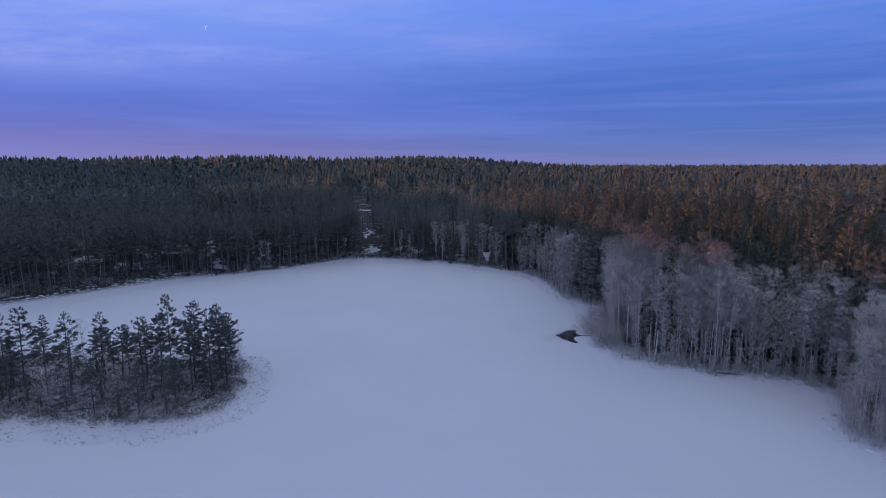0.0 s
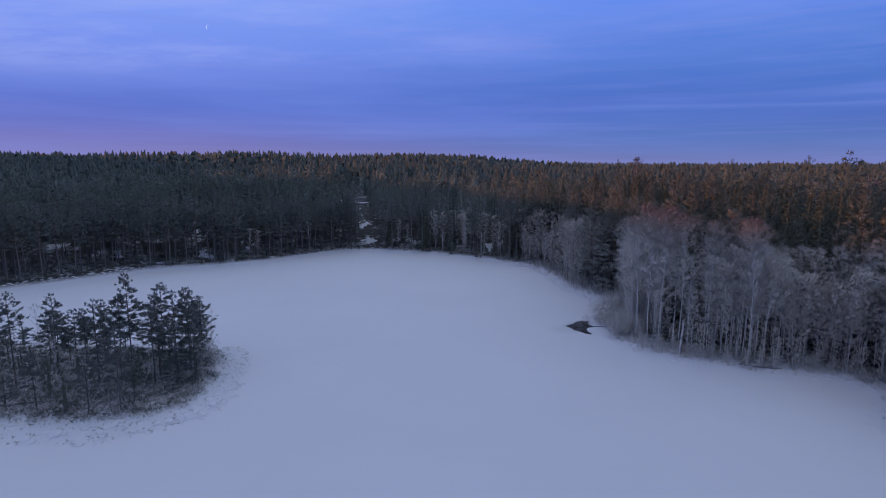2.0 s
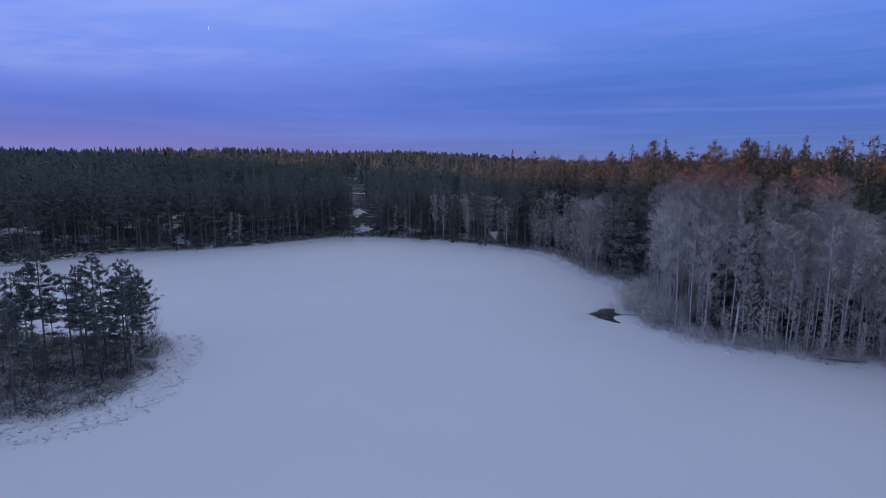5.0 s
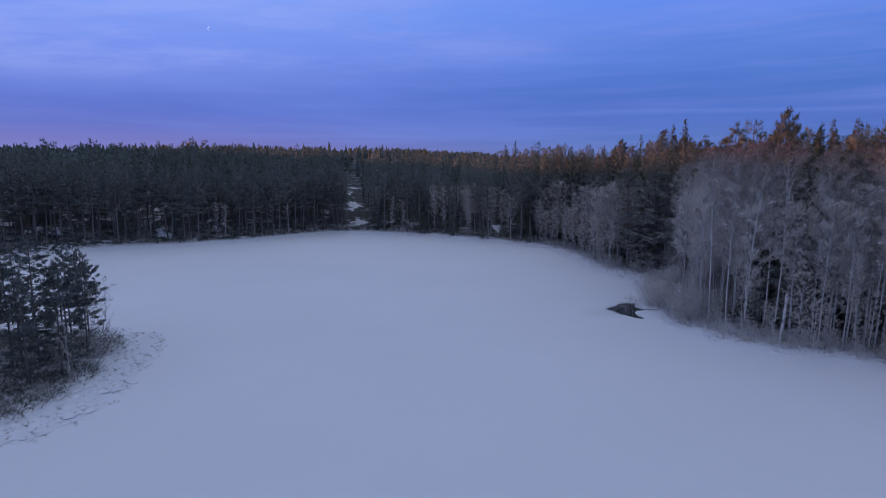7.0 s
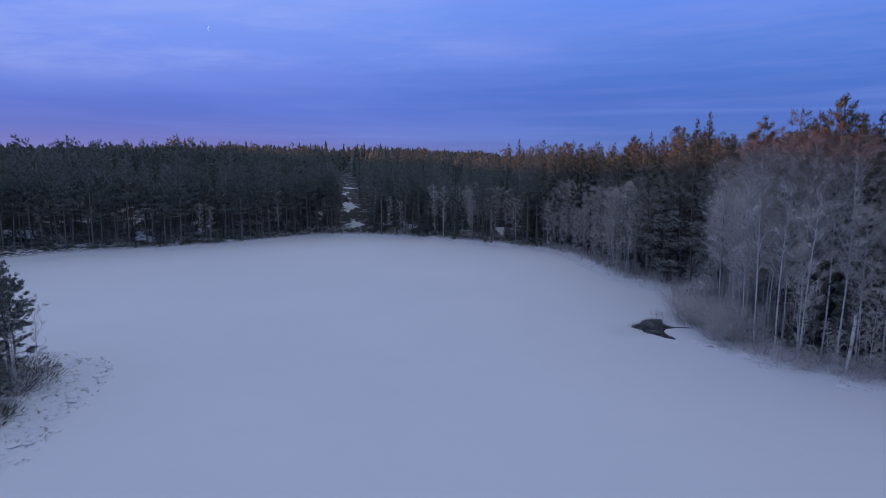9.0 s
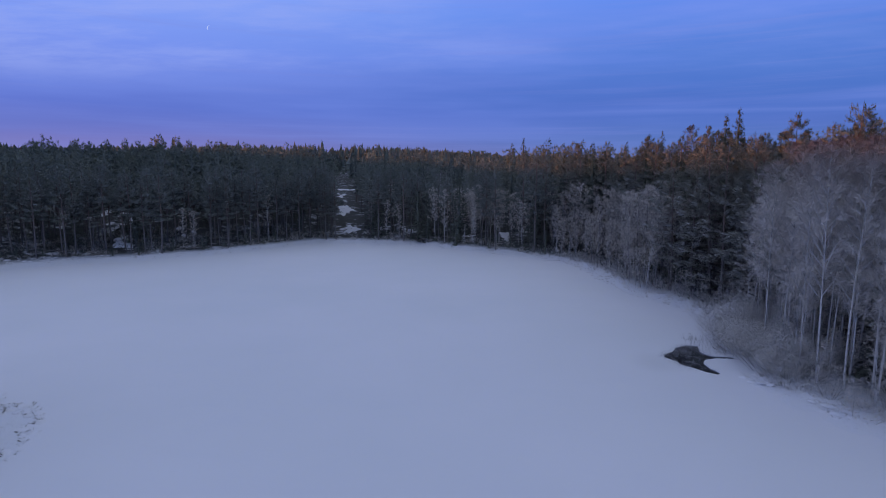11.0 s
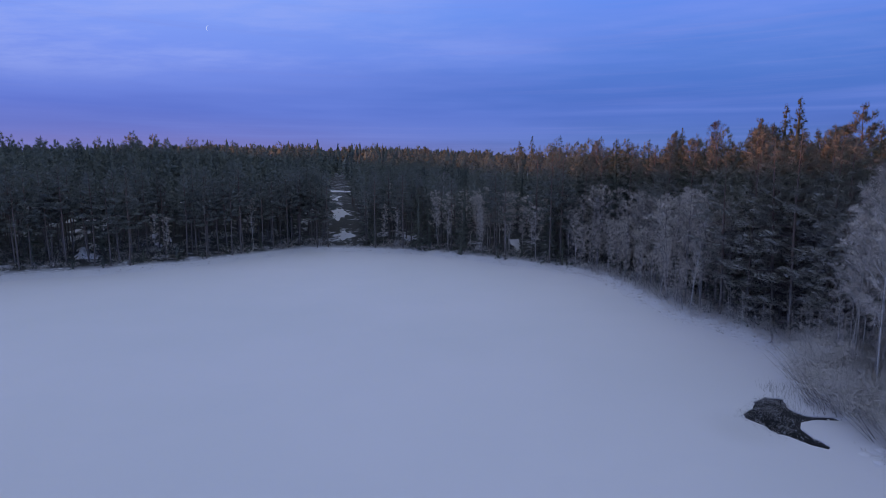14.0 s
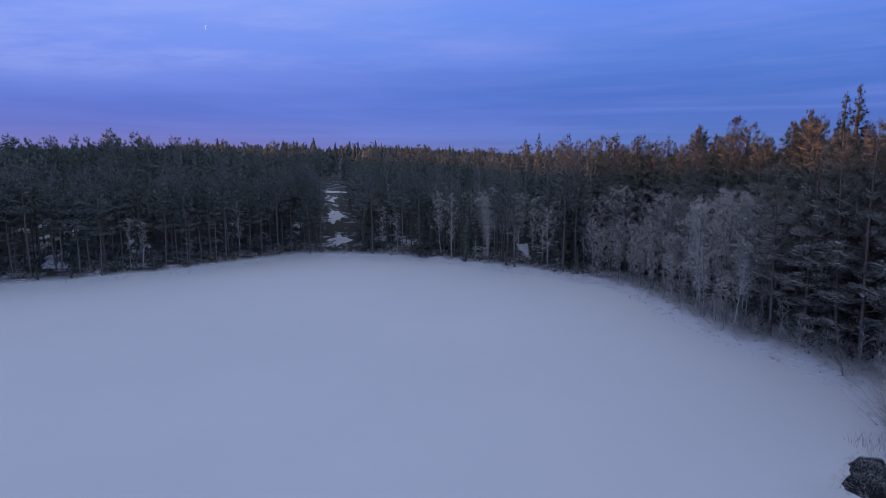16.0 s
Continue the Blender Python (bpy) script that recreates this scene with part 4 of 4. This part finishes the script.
def small_spruce(pads, blades, pad, bare=0.06, stem=True, slim=0.2, boughs=30, core=(4, 5, 0.3), solid=0.0):
    s, line = Shape(), np.array([(0, 0, 0), (0, 0, 10.0), (0.05, 0, 20.2)])
    if stem:
        tube(s, [(0, 0, 0), (0, 0, 4.0)], [0.2, 0.16], 3, 0)
    full, rise = spruce_reach(0.145 + rng.uniform(0, 0.04)), (lambda v: -0.55 + 0.8 * v)
    reach = lambda v: full(bare + (1 - bare) * v)
    if core:
        crown_core(s, line, 20.2, bare, reach, *core, 1, 0.85 if solid else 1.0)
    conifer_crown(s, line, 20.2, bare, reach, boughs, pads, blades, rise, -0.5, pad, 0.5, slim, 6, 1, 0.28, 0.6, 0.3, 0.9, 0.95, solid)
    return s.arrays()


def small_birch(n):
    t, limbs, c = birch_shape(17.0, 12, 5, n, 0.12, 2.6)
    a, b = t.join(limbs).arrays(), c.arrays()
    return np.concatenate([a[0], b[0]]), np.concatenate([a[1], b[1] + len(a[0])]), np.concatenate([a[2], b[2] + 1]), np.concatenate([a[3], b[3]])


def small_brush(n, slim=1.0):
    """Low dark undergrowth: little spruces, heath and brushwood."""
    s = Shape()
    a, r = rng.uniform(0, 6.28, n), 0.75 * np.sqrt(rng.uniform(0, 1, n))
    c = np.stack([np.cos(a) * r, np.sin(a) * r, rng.uniform(0, 0.6, n) * (1 - r)], 1)
    w = np.stack([np.cos(a) * 0.7, np.sin(a) * 0.7, rng.uniform(0.1, 1.2, n)], 1)
    ln = rng.uniform(0.14, 0.36, n)
    sprays(s, c, w, ln, ln * slim * rng.uniform(0.08, 0.16, n), 1)
    return s.arrays()


def wood(name, shapes, places, height, heights, materials, label, category, deep=0.1, broad=1.0):
    """Many plants joined in one mesh; heights: a height for each place."""
    vs, fs, ms, ds, n = [], [], [], [], 0
    p = np.array([(a, b) for a, b, *_ in places])
    z, _ = land(p[:, 0], p[:, 1])
    which = rng.integers(len(shapes), size=len(p))
    tall = heights(p[:, 0], p[:, 1])
    for i, (v, f, m, d) in enumerate(shapes):
        q = which == i
        k = int(q.sum())
        if not k:
            continue
        turn, sc = rng.uniform(0, 6.28, k), tall[q] / height
        wd = sc * rng.uniform(0.85, 1.2, k) * broad
        cs, sn = np.cos(turn) * wd, np.sin(turn) * wd
        out = np.empty((k, len(v), 3))
        out[..., 0] = cs[:, None] * v[:, 0] - sn[:, None] * v[:, 1] + p[q, 0][:, None]
        out[..., 1] = sn[:, None] * v[:, 0] + cs[:, None] * v[:, 1] + p[q, 1][:, None]
        out[..., 2] = sc[:, None] * v[:, 2] + z[q][:, None] - deep
        vs.append(out.reshape(-1, 3))
        face = np.empty_like(out)
        face[..., 0] = np.cos(turn)[:, None] * d[:, 0] - np.sin(turn)[:, None] * d[:, 1]
        face[..., 1] = np.sin(turn)[:, None] * d[:, 0] + np.cos(turn)[:, None] * d[:, 1]
        face[..., 2] = d[:, 2]
        ds.append(face.reshape(-1, 3))
        fs.append((f[None] + (np.arange(k) * len(v))[:, None, None]).reshape(-1, 3) + n)
        ms.append(np.tile(m, k))
        n += k * len(v)
    me = to_mesh(name, np.concatenate(vs), np.concatenate(fs), np.concatenate(ms), materials, False, np.concatenate(ds))
    tagged(new(name, me), label, category, kind="stuff")


def grown(lo, hi):
    return lambda x, y: stand(x, y) * rng.uniform(lo, hi, len(x))


def in_view(x, y):
    return (y > 0) & (np.abs(x) < 0.98 * y + 30)


def split(places, share):
    pick = rng.uniform(size=len(places))
    edges = np.cumsum([0, *share])
    return [[p for p, k in zip(places, pick) if a <= k < b] for a, b in zip(edges, edges[1:])]


def behind(x, y, s):
    return (s >= FRONT) & (s < 55) & ~clearing(x, y) & in_view(x, y) & (inside_by(ISLAND, x, y) < 0)


west = [p for p in scatter(26000, (-150, 55, 130, 270), 3.1, behind, 31, SPOTS) if p[0] < -10]
east = [p for p in scatter(30000, (-150, 55, 130, 270), 4.0, behind, 38, SPOTS) if p[0] >= -10]
east = [p for p in east if not (p[0] > 22 and p[1] < 180 and p[2] < 42)]
near_east = [p for p in scatter(12000, (22, 55, 130, 180), 3.8, behind, 40, SPOTS) if p[2] < 42]
for px, py, ps in near_east:
    u, h = rng.uniform(), float(stand(px, py))
    plant("forest_pine" if u < 0.42 else "spruce", px, py, h * (rng.uniform(0.72, 0.98) if rng.uniform() < 0.92 else rng.uniform(1.0, 1.08)))
wp, ws = split(west, (0.9, 0.1))
ep, es, eb = split([p for p in east if p[0] > 24], (0.64, 0.26, 0.10))
hp, hs, hb = split([p for p in east if p[0] <= 24], (0.82, 0.08, 0.10))
ep, es, eb = ep + hp, es + hs, eb + hb
PINES = [small_pine(96, 10, 0.042, 0.42, True, 0.13, 38, (8, 7, 0.16), 0.62) for _ in range(6)]
LOW_PINES = [small_pine(112, 11, 0.040, 0.28, True, 0.11, 55, (8, 7, 0.16), 0.6) for _ in range(5)]
SPRUCES = [small_spruce(130, 11, 0.032, 0.22, True, 0.11, 100, (12, 8, 0.24), 0.5) for _ in range(5)]
wood("pine_wood", PINES, wp, 19.7, grown(0.74, 1.12), [PINE_BARK, PINE_FAR], "dense pine forest standing behind the west shore", "forest")
wood("low_pine_wood", LOW_PINES, ep, 19.7, grown(0.88, 1.07), [PINE_BARK, PINE_FAR], "dense full-crowned pine forest behind the far shore", "forest")
wood("spruce_wood", SPRUCES, ws + es, 20.4, grown(0.82, 1.08), [PINE_BARK, SPRUCE_FAR], "dark spruces scattered through the forest", "forest")
wood("birch_wood", [small_birch(10) for _ in range(3)], eb, 17, grown(0.75, 1.0), [BIRCH_BARK, BIRCH_TWIG_FAR], "bare frosted birches scattered through the forest", "forest")
brush = scatter(36000, (-130, 55, 90, 250), 1.15, lambda x, y, s: (s > np.where(x > 22, 1.6, 0.8)) & (s < 40) & ~clearing(x, y) & in_view(x, y) & (waves(x, y, 14, 9) > -0.5) & ~((x > 22) & (y < 119) & (s < 5)) & (inside_by(ISLAND, x, y) < -2), 36)
wood("undergrowth", [small_brush(30) for _ in range(4)], brush, 1.2, lambda x, y: rng.uniform(0.8, 3.4, len(x)), [PINE_BARK, SPRUCE_FAR], "dark heath and brushwood under the forest trees", "undergrowth", 0.05)

heath = scatter(9000, (-78, 62, -29, 88), 0.75, lambda x, y, s: (inside_by(ISLAND, x, y) > 3.6) & (waves(x, y, 9, 19) > -0.9) & (y < 86), 39)
dark_heath, pale_heath = split(heath, (0.6, 0.4))
wood("island_heath", [small_brush(150, 0.5) for _ in range(4)], dark_heath, 1.2, lambda x, y: rng.uniform(0.9, 2.6, len(x)), [PINE_BARK, SPRUCE_FAR], "dark heath and young spruces under the island pines", "undergrowth", 0.05)
wood("island_scrub", [small_brush(170, 0.3) for _ in range(4)], pale_heath, 1.2, lambda x, y: rng.uniform(0.8, 2.2, len(x)), [PINE_BARK, REED], "grey leafless scrub under the island pines", "scrub", 0.05)

thicket = scatter(9000, (24, 60, 75, 168), 1.25, lambda x, y, s: (s > 0.25) & (s < 5.0) & (np.abs(y - 102.1) > 0.8), 37)
thicket += scatter(5000, (-114, 116, -24, 192), 2.1, lambda x, y, s: (s > 0.5) & (s < 13) & ~clearing(x, y), 46)
thicket += scatter(3000, (-24, 140, 34, 204), 1.5, lambda x, y, s: (s > 0.4) & (s < 6) & (waves(x, y, 8, 91) > -0.3) & (x < 24), 45)
wood("frosted_thicket", [small_brush(280, 0.28) for _ in range(4)], thicket, 1.2, lambda x, y: rng.uniform(0.8, 3.6, len(x)), [BIRCH_BARK, BUSH_TWIG], "pale frosted scrub filling the ground under the bare trees", "scrub", 0.05)

mid = scatter(60000, (-520, 60, 460, 480), 4.7, lambda x, y, s: (s >= 55) & in_view(x, y) & ~clearing(x, y), 32)
slope = [p for p in mid if p[0] > 20 and p[2] < 125]
mid = [p for p in mid if not (p[0] > 20 and p[2] < 125)]
SLOPE = [small_spruce(92, 9, 0.034, 0.34, True, 0.13, 76, (9, 8, 0.24), 0.6) for _ in range(4)] + [small_pine(64, 9, 0.045, 0.42, True, 0.13, 44, (7, 7, 0.24), 0.6) for _ in range(4)]
wood("spruce_slope", SLOPE, slope, 20.2, lambda x, y: stand(x, y) * np.where(rng.uniform(size=len(x)) < 0.07, rng.uniform(1.12, 1.3, len(x)), rng.uniform(0.6, 1.06, len(x))), [PINE_BARK, SPRUCE_FAR], "spruces and pines on the slope behind the bank birches", "forest")
near_mid, far_mid = [p for p in mid if p[1] < 300], [p for p in mid if p[1] >= 300]
mp, ms_ = split(near_mid, (0.66, 0.34))
wood("pine_forest", [small_pine(20, 4, 0.054, 0.48, False, 0.26, 20, (7, 7, 0.72), 0.75) for _ in range(5)], mp, 19.7, grown(0.7, 1.14), [PINE_BARK, PINE_FAR], "wide pine forest over gentle ground", "forest")
wood("spruce_forest", [small_spruce(26, 4, 0.044, 0.4, False, 0.26, 30, (8, 7, 0.8)) for _ in range(5)], ms_, 20.4, grown(0.66, 1.2), [PINE_BARK, SPRUCE_FAR], "spruces rising among the forest pines", "forest")
wood("far_slope_forest", [small_pine(9, 4, 0.075, 0.5, False, 0.28, 9, (5, 6, 0.9)) for _ in range(3)] + [small_spruce(10, 4, 0.055, 0.45, False, 0.28, 10, (6, 6, 1.0)) for _ in range(3)], far_mid, 20.0, grown(0.62, 1.24), [PINE_BARK, SPRUCE_FAR], "mixed conifer forest on the rising ground beyond", "forest")

far = scatter(36000, (-1250, 480, 1250, 1250), 6.8, lambda x, y, s: in_view(x, y), 33)
wood("far_forest", [small_pine(3, 4, 0.1, 0.5, False, 0.3, 8, (3, 5, 1.0)) for _ in range(3)] + [small_spruce(3, 4, 0.08, 0.45, False, 0.3, 10, (4, 5, 1.0)) for _ in range(3)], far, 19.8, grown(0.74, 1.26), [PINE_BARK, SPRUCE_FAR], "distant unbroken conifer forest on low hills", "forest", 0.1, 1.5)

# added trees out of view: they keep low sun off and close the lake
round_about = scatter(7000, (-270, -200, -100, 130), 3.2, lambda x, y, s: (s > 2) & ~in_view(x, y) & (inside_by(ISLAND, x, y) < 0), 34)
round_about += scatter(1500, (-100, -200, 240, 60), 6.0, lambda x, y, s: (s > 3) & (s < 60) & ~in_view(x, y), 35)
wood("forest_around", [small_pine(8, 4, 0.1, 0.08, False, 0.3, 8, (2, 5, 1.0)), small_spruce(8, 4, 0.09, 0.06, False, 0.3, 8, (2, 5, 1.0))], round_about, 20.0, lambda x, y: np.where(x < -95, rng.uniform(20, 26.5, len(x)), rng.uniform(17, 23, len(x))), [PINE_BARK, PINE_FAR], "added unseen conifer forest around the lake, blocking the low sun", "forest")


# ------------------------------------------------------------------ sedge and ice
def tussock(n):
    """A low snowy hummock with dry sedge sticking out of it."""
    s = Shape()
    k = 8
    a = np.arange(k) / k * 6.28
    r = rng.uniform(0.75, 1.2, k)
    ring = [np.stack([np.cos(a) * r * f, np.sin(a) * r * f, np.full(k, z)], 1) for f, z in ((1.0, -0.06), (0.55, 0.18))]
    i, j = np.arange(k), (np.arange(k) + 1) % k
    s.add(np.concatenate([*ring, [[0, 0, 0.25]]]), np.concatenate([np.stack([i, j, k + j], 1), np.stack([i, k + j, k + i], 1), np.stack([k + i, k + j, np.full(k, 2 * k)], 1)]), 1)
    a = rng.uniform(-0.9, 2.2, n)
    w = np.stack([np.cos(a), np.sin(a), rng.uniform(0.1, 0.9, n)], 1)
    sprays(s, np.stack([np.cos(a) * 0.5, np.sin(a) * 0.5, 0 * a + 0.12], 1) * rng.uniform(0.6, 1.2, n)[:, None], w, rng.uniform(0.3, 0.75, n), 0.034)
    return s.arrays()


TUSSOCKS = [tussock(n) for n in (22, 16, 26, 6, 18)]
apron = scatter(6000, (-76, 58, -24, 92), 0.55, lambda x, y, s: (inside_by(ISLAND, x, y) > -1.0) & (inside_by(ISLAND, x, y) < 8) & (waves(x, y, 4, 12) > -0.5), 51)
bank = scatter(14000, (18, 52, 62, 168), 0.75, lambda x, y, s: (s > np.where(y < 97, -1.2, -3.0)) & (s < 1.5) & (waves(x, y, 6, 13) > -0.35), 52)
rim = scatter(16000, (-112, 118, 28, 194), 0.95, lambda x, y, s: (s > -3.0) & (s < 0.8) & (waves(x, y, 6, 14) > -0.35), 53)
wood("sedge_tussocks", TUSSOCKS, apron + bank + rim, 1.0, lambda x, y: rng.uniform(0.2, 0.55, len(x)), [STRAW, LAKE_SNOW], "brown dry sedge tussocks poking through the shore snow", "sedge", 0.0)


def build_hole_litter():
    """Rimed twigs, sedge and ice lumps in and round the open water."""
    ice, sedge = Shape(), Shape()
    n = 420
    x, y = rng.uniform(21, 27, n), rng.uniform(97.5, 106.3, n)
    d = inside_by(np.array(HOLE), x, y)
    dense = waves(x, y, 1.4, 61)
    q = (d > 0.05) & (dense > -0.15)
    for px, py in zip(x[q], y[q]):
        k = rng.integers(5, 8)
        a = np.arange(k) / k * 6.28 + rng.uniform(0, 1)
        r = rng.uniform(0.02, 0.06) * rng.uniform(0.6, 1.3, k)
        ring = np.stack([px + np.cos(a) * r * 1.5, py + np.sin(a) * r, np.full(k, -0.10)], 1)
        top = ring * [1, 1, 0] + [0, 0, -0.045] + (np.array([px, py, 0]) - ring * [1, 1, 0]) * 0.35
        j, i = (np.arange(k) + 1) % k, np.arange(k)
        tris = np.concatenate([np.stack([i, j, k + j], 1), np.stack([i, k + j, k + i], 1), np.stack([k + i, k + j, np.full(k, 2 * k)], 1)])
        ice.add(np.concatenate([ring, top, [[px, py, -0.03]]]), tris)
    tagged(part("ice_lumps", ice, [SLUSH]), "small lumps of ice and rime in the open water", "ice", kind="stuff")
    x, y = rng.uniform(20.3, 28, 700), rng.uniform(98.5, 107.5, 700)
    d = inside_by(np.array(HOLE), x, y)
    q = (d > -0.5) & (d < 0.5) & (y > 99.5) & ((x < 23.5) | (y > 103.0))
    b = np.stack([x[q], y[q], np.where(d[q] > 0, -0.09, 0.0)], 1)
    w = rng.normal(size=b.shape) * [1, 1, 0.5] + [0, 0, 0.5]
    spikes(sedge, b, w, rng.uniform(0.15, 0.5, len(b)), 0.012)
    x, y = rng.uniform(22.4, 26.4, 900), rng.uniform(100.0, 106.0, 900)
    q = (inside_by(np.array(HOLE), x, y) > 0.1) & (waves(x, y, 1.8, 62) > -0.1)
    b = np.stack([x[q], y[q], 0 * x[q] - 0.12], 1)
    spikes(sedge, b, rng.normal(size=b.shape) * [0.5, 0.5, 0.2] + [0, 0, 0.8], rng.uniform(0.12, 0.38, len(b)), 0.008)
    x, y = rng.uniform(25.5, 29.5, 220), rng.uniform(102.6, 108.5, 220)
    b = np.stack([x, y, 0 * x - 0.05], 1)
    spikes(sedge, b, rng.normal(size=b.shape) * [0.25, 0.25, 0.1] + [0, 0, 1], rng.uniform(0.5, 1.3, 220), 0.012)
    # a drowned hummock, thick with standing stalks
    for hx, hy, hr, n in ((24.7, 104.6, 1.2, 300), (23.6, 103.3, 0.9, 180), (24.0, 101.8, 0.7, 90), (23.2, 100.4, 0.5, 50)):
        a, r = rng.uniform(0, 6.28, n), hr * np.sqrt(rng.uniform(0, 1, n))
        b = np.stack([hx + np.cos(a) * r, hy + np.sin(a) * r * 0.8, 0.25 * np.sqrt(np.maximum(1 - (r / hr) ** 2, 0)) - 0.1], 1)
        w = np.stack([np.cos(a) * r / hr, np.sin(a) * r / hr, 0 * a + 0.9], 1) + rng.normal(size=b.shape) * 0.45
        spikes(sedge, b, w, rng.uniform(0.15, 0.5, n), 0.008)
    # a ragged fringe of broken stalks frozen into the outer edge
    edge = np.array(HOLE)[[23, 22, 21, 20, 0, 1]]
    k = rng.integers(len(edge), size=150)
    b = np.concatenate([edge[k] + rng.normal(size=(150, 2)) * 0.38, np.full((150, 1), -0.02)], 1)
    w = rng.normal(size=b.shape) * [1, 1, 0.3] + [0, 0, 0.25]
    spikes(sedge, b, w, rng.uniform(0.2, 0.5, 150), 0.013)
    tagged(part("drowned_twigs", sedge, [REED]), "grey rimed twigs and reed stalks round the open water", "twigs", kind="stuff")


build_hole_litter()


def fallen_log(x, y, turn, length):
    s = Shape()
    k = np.linspace(0, 1, 6)
    line = np.stack([length * k, 0.12 * np.sin(k * 4), 0.12 + 0.25 * k], 1)
    tube(s, line, 0.13 * np.array([1, 0.95, 0.85, 0.7, 0.5, 0.2]), 7)
    n = 16
    spikes(s, on_line(line, rng.uniform(0.25, 1, n)), rng.normal(size=(n, 3)) + [0.5, 0, 0.4], rng.uniform(0.4, 1.3, n), 0.022)
    ob = new("fallen_log")
    part("trunk", s, [DEAD_WOOD], ob, "", True)
    z = float(land(np.array([x]), np.array([y]))[0][0])
    ob.matrix_basis = pose(x, y, max(z, 0.0) - 0.05, 0, 0, turn)
    tagged(ob, "fallen bare dead tree lying on the snowy shore", "log", "fallen logs")


for spot in ((-86.0, 154.6, 20, 7.0), (-60.5, 166.0, -12, 5.5), (-44.0, 181.6, 40, 5.0), (47.0, 81.2, 170, 6.0), (35.0, 122.6, 240, 5.0), (-52.0, 66.5, 15, 4.5)):
    fallen_log(*spot)


def birch_snag(x, y, height):
    """A dead birch, snapped off, with a jagged top."""
    ob = new("birch_snag")
    s = Shape()
    line = np.array([(0, 0, 0), (0.05, 0.02, height * 0.5), (0.02, 0.1, height)])
    tube(s, line, [0.16, 0.14, 0.12], 8)
    a = np.arange(9) / 9 * 6.28
    ring = line[-1] + np.stack([np.cos(a), np.sin(a), 0 * a], 1) * 0.09 - [0, 0, 0.15]
    spikes(s, ring, np.array([[0, 0, 1.0]]) + rng.normal(size=(9, 3)) * 0.08, rng.uniform(0.25, 0.7, 9), 0.05)
    part("trunk", s, [BIRCH_BARK], ob, "", True)
    z = float(land(np.array([x]), np.array([y]))[0][0])
    ob.matrix_basis = pose(x, y, z - 0.1, 0, 4, 0)
    tagged(ob, "snapped-off pale dead birch trunk among the bank birches", "dead tree")


birch_snag(35.0, 86.8, 5.5)
plant_bush(51.5, 82.6, 2.6)
plant_bush(52.4, 83.2, 2.2)


# ------------------------------------------------------------------ the moon
def build_moon():
    bm = bmesh.new()
    outer, inner = [], []
    for k in range(17):
        a = -math.pi / 2 + math.pi * k / 16
        for ring, depth in ((outer, 1.0), (inner, 0.68)):
            ring.append(bm.verts.new((-math.cos(a) * depth, 0, math.sin(a))))
    for k in range(16):
        bm.faces.new([outer[k], outer[k + 1], inner[k + 1], inner[k]])
    bmesh.ops.remove_doubles(bm, verts=bm.verts, dist=1e-4)
    me = bpy.data.meshes.new("moon")
    bm.to_mesh(me)
    m, n = material("moonlight")
    e = n("ShaderNodeEmission", Color=(0.50, 0.60, 1.0, 1), Strength=0.95)
    n("ShaderNodeOutputMaterial", Surface=e.outputs[0])
    me.materials.append(m)
    ob = new("moon", me)
    spot = Vector((-0.3915, 0.8905, 0.2265)) * 4000
    ob.matrix_world = Matrix.Translation(spot) @ pose(0, 0, 0, 0, 12, 24) @ Matrix.Scale(17, 4)
    tagged(ob, "thin pale crescent moon in the blue evening sky", "moon", kind="structure")


build_moon()
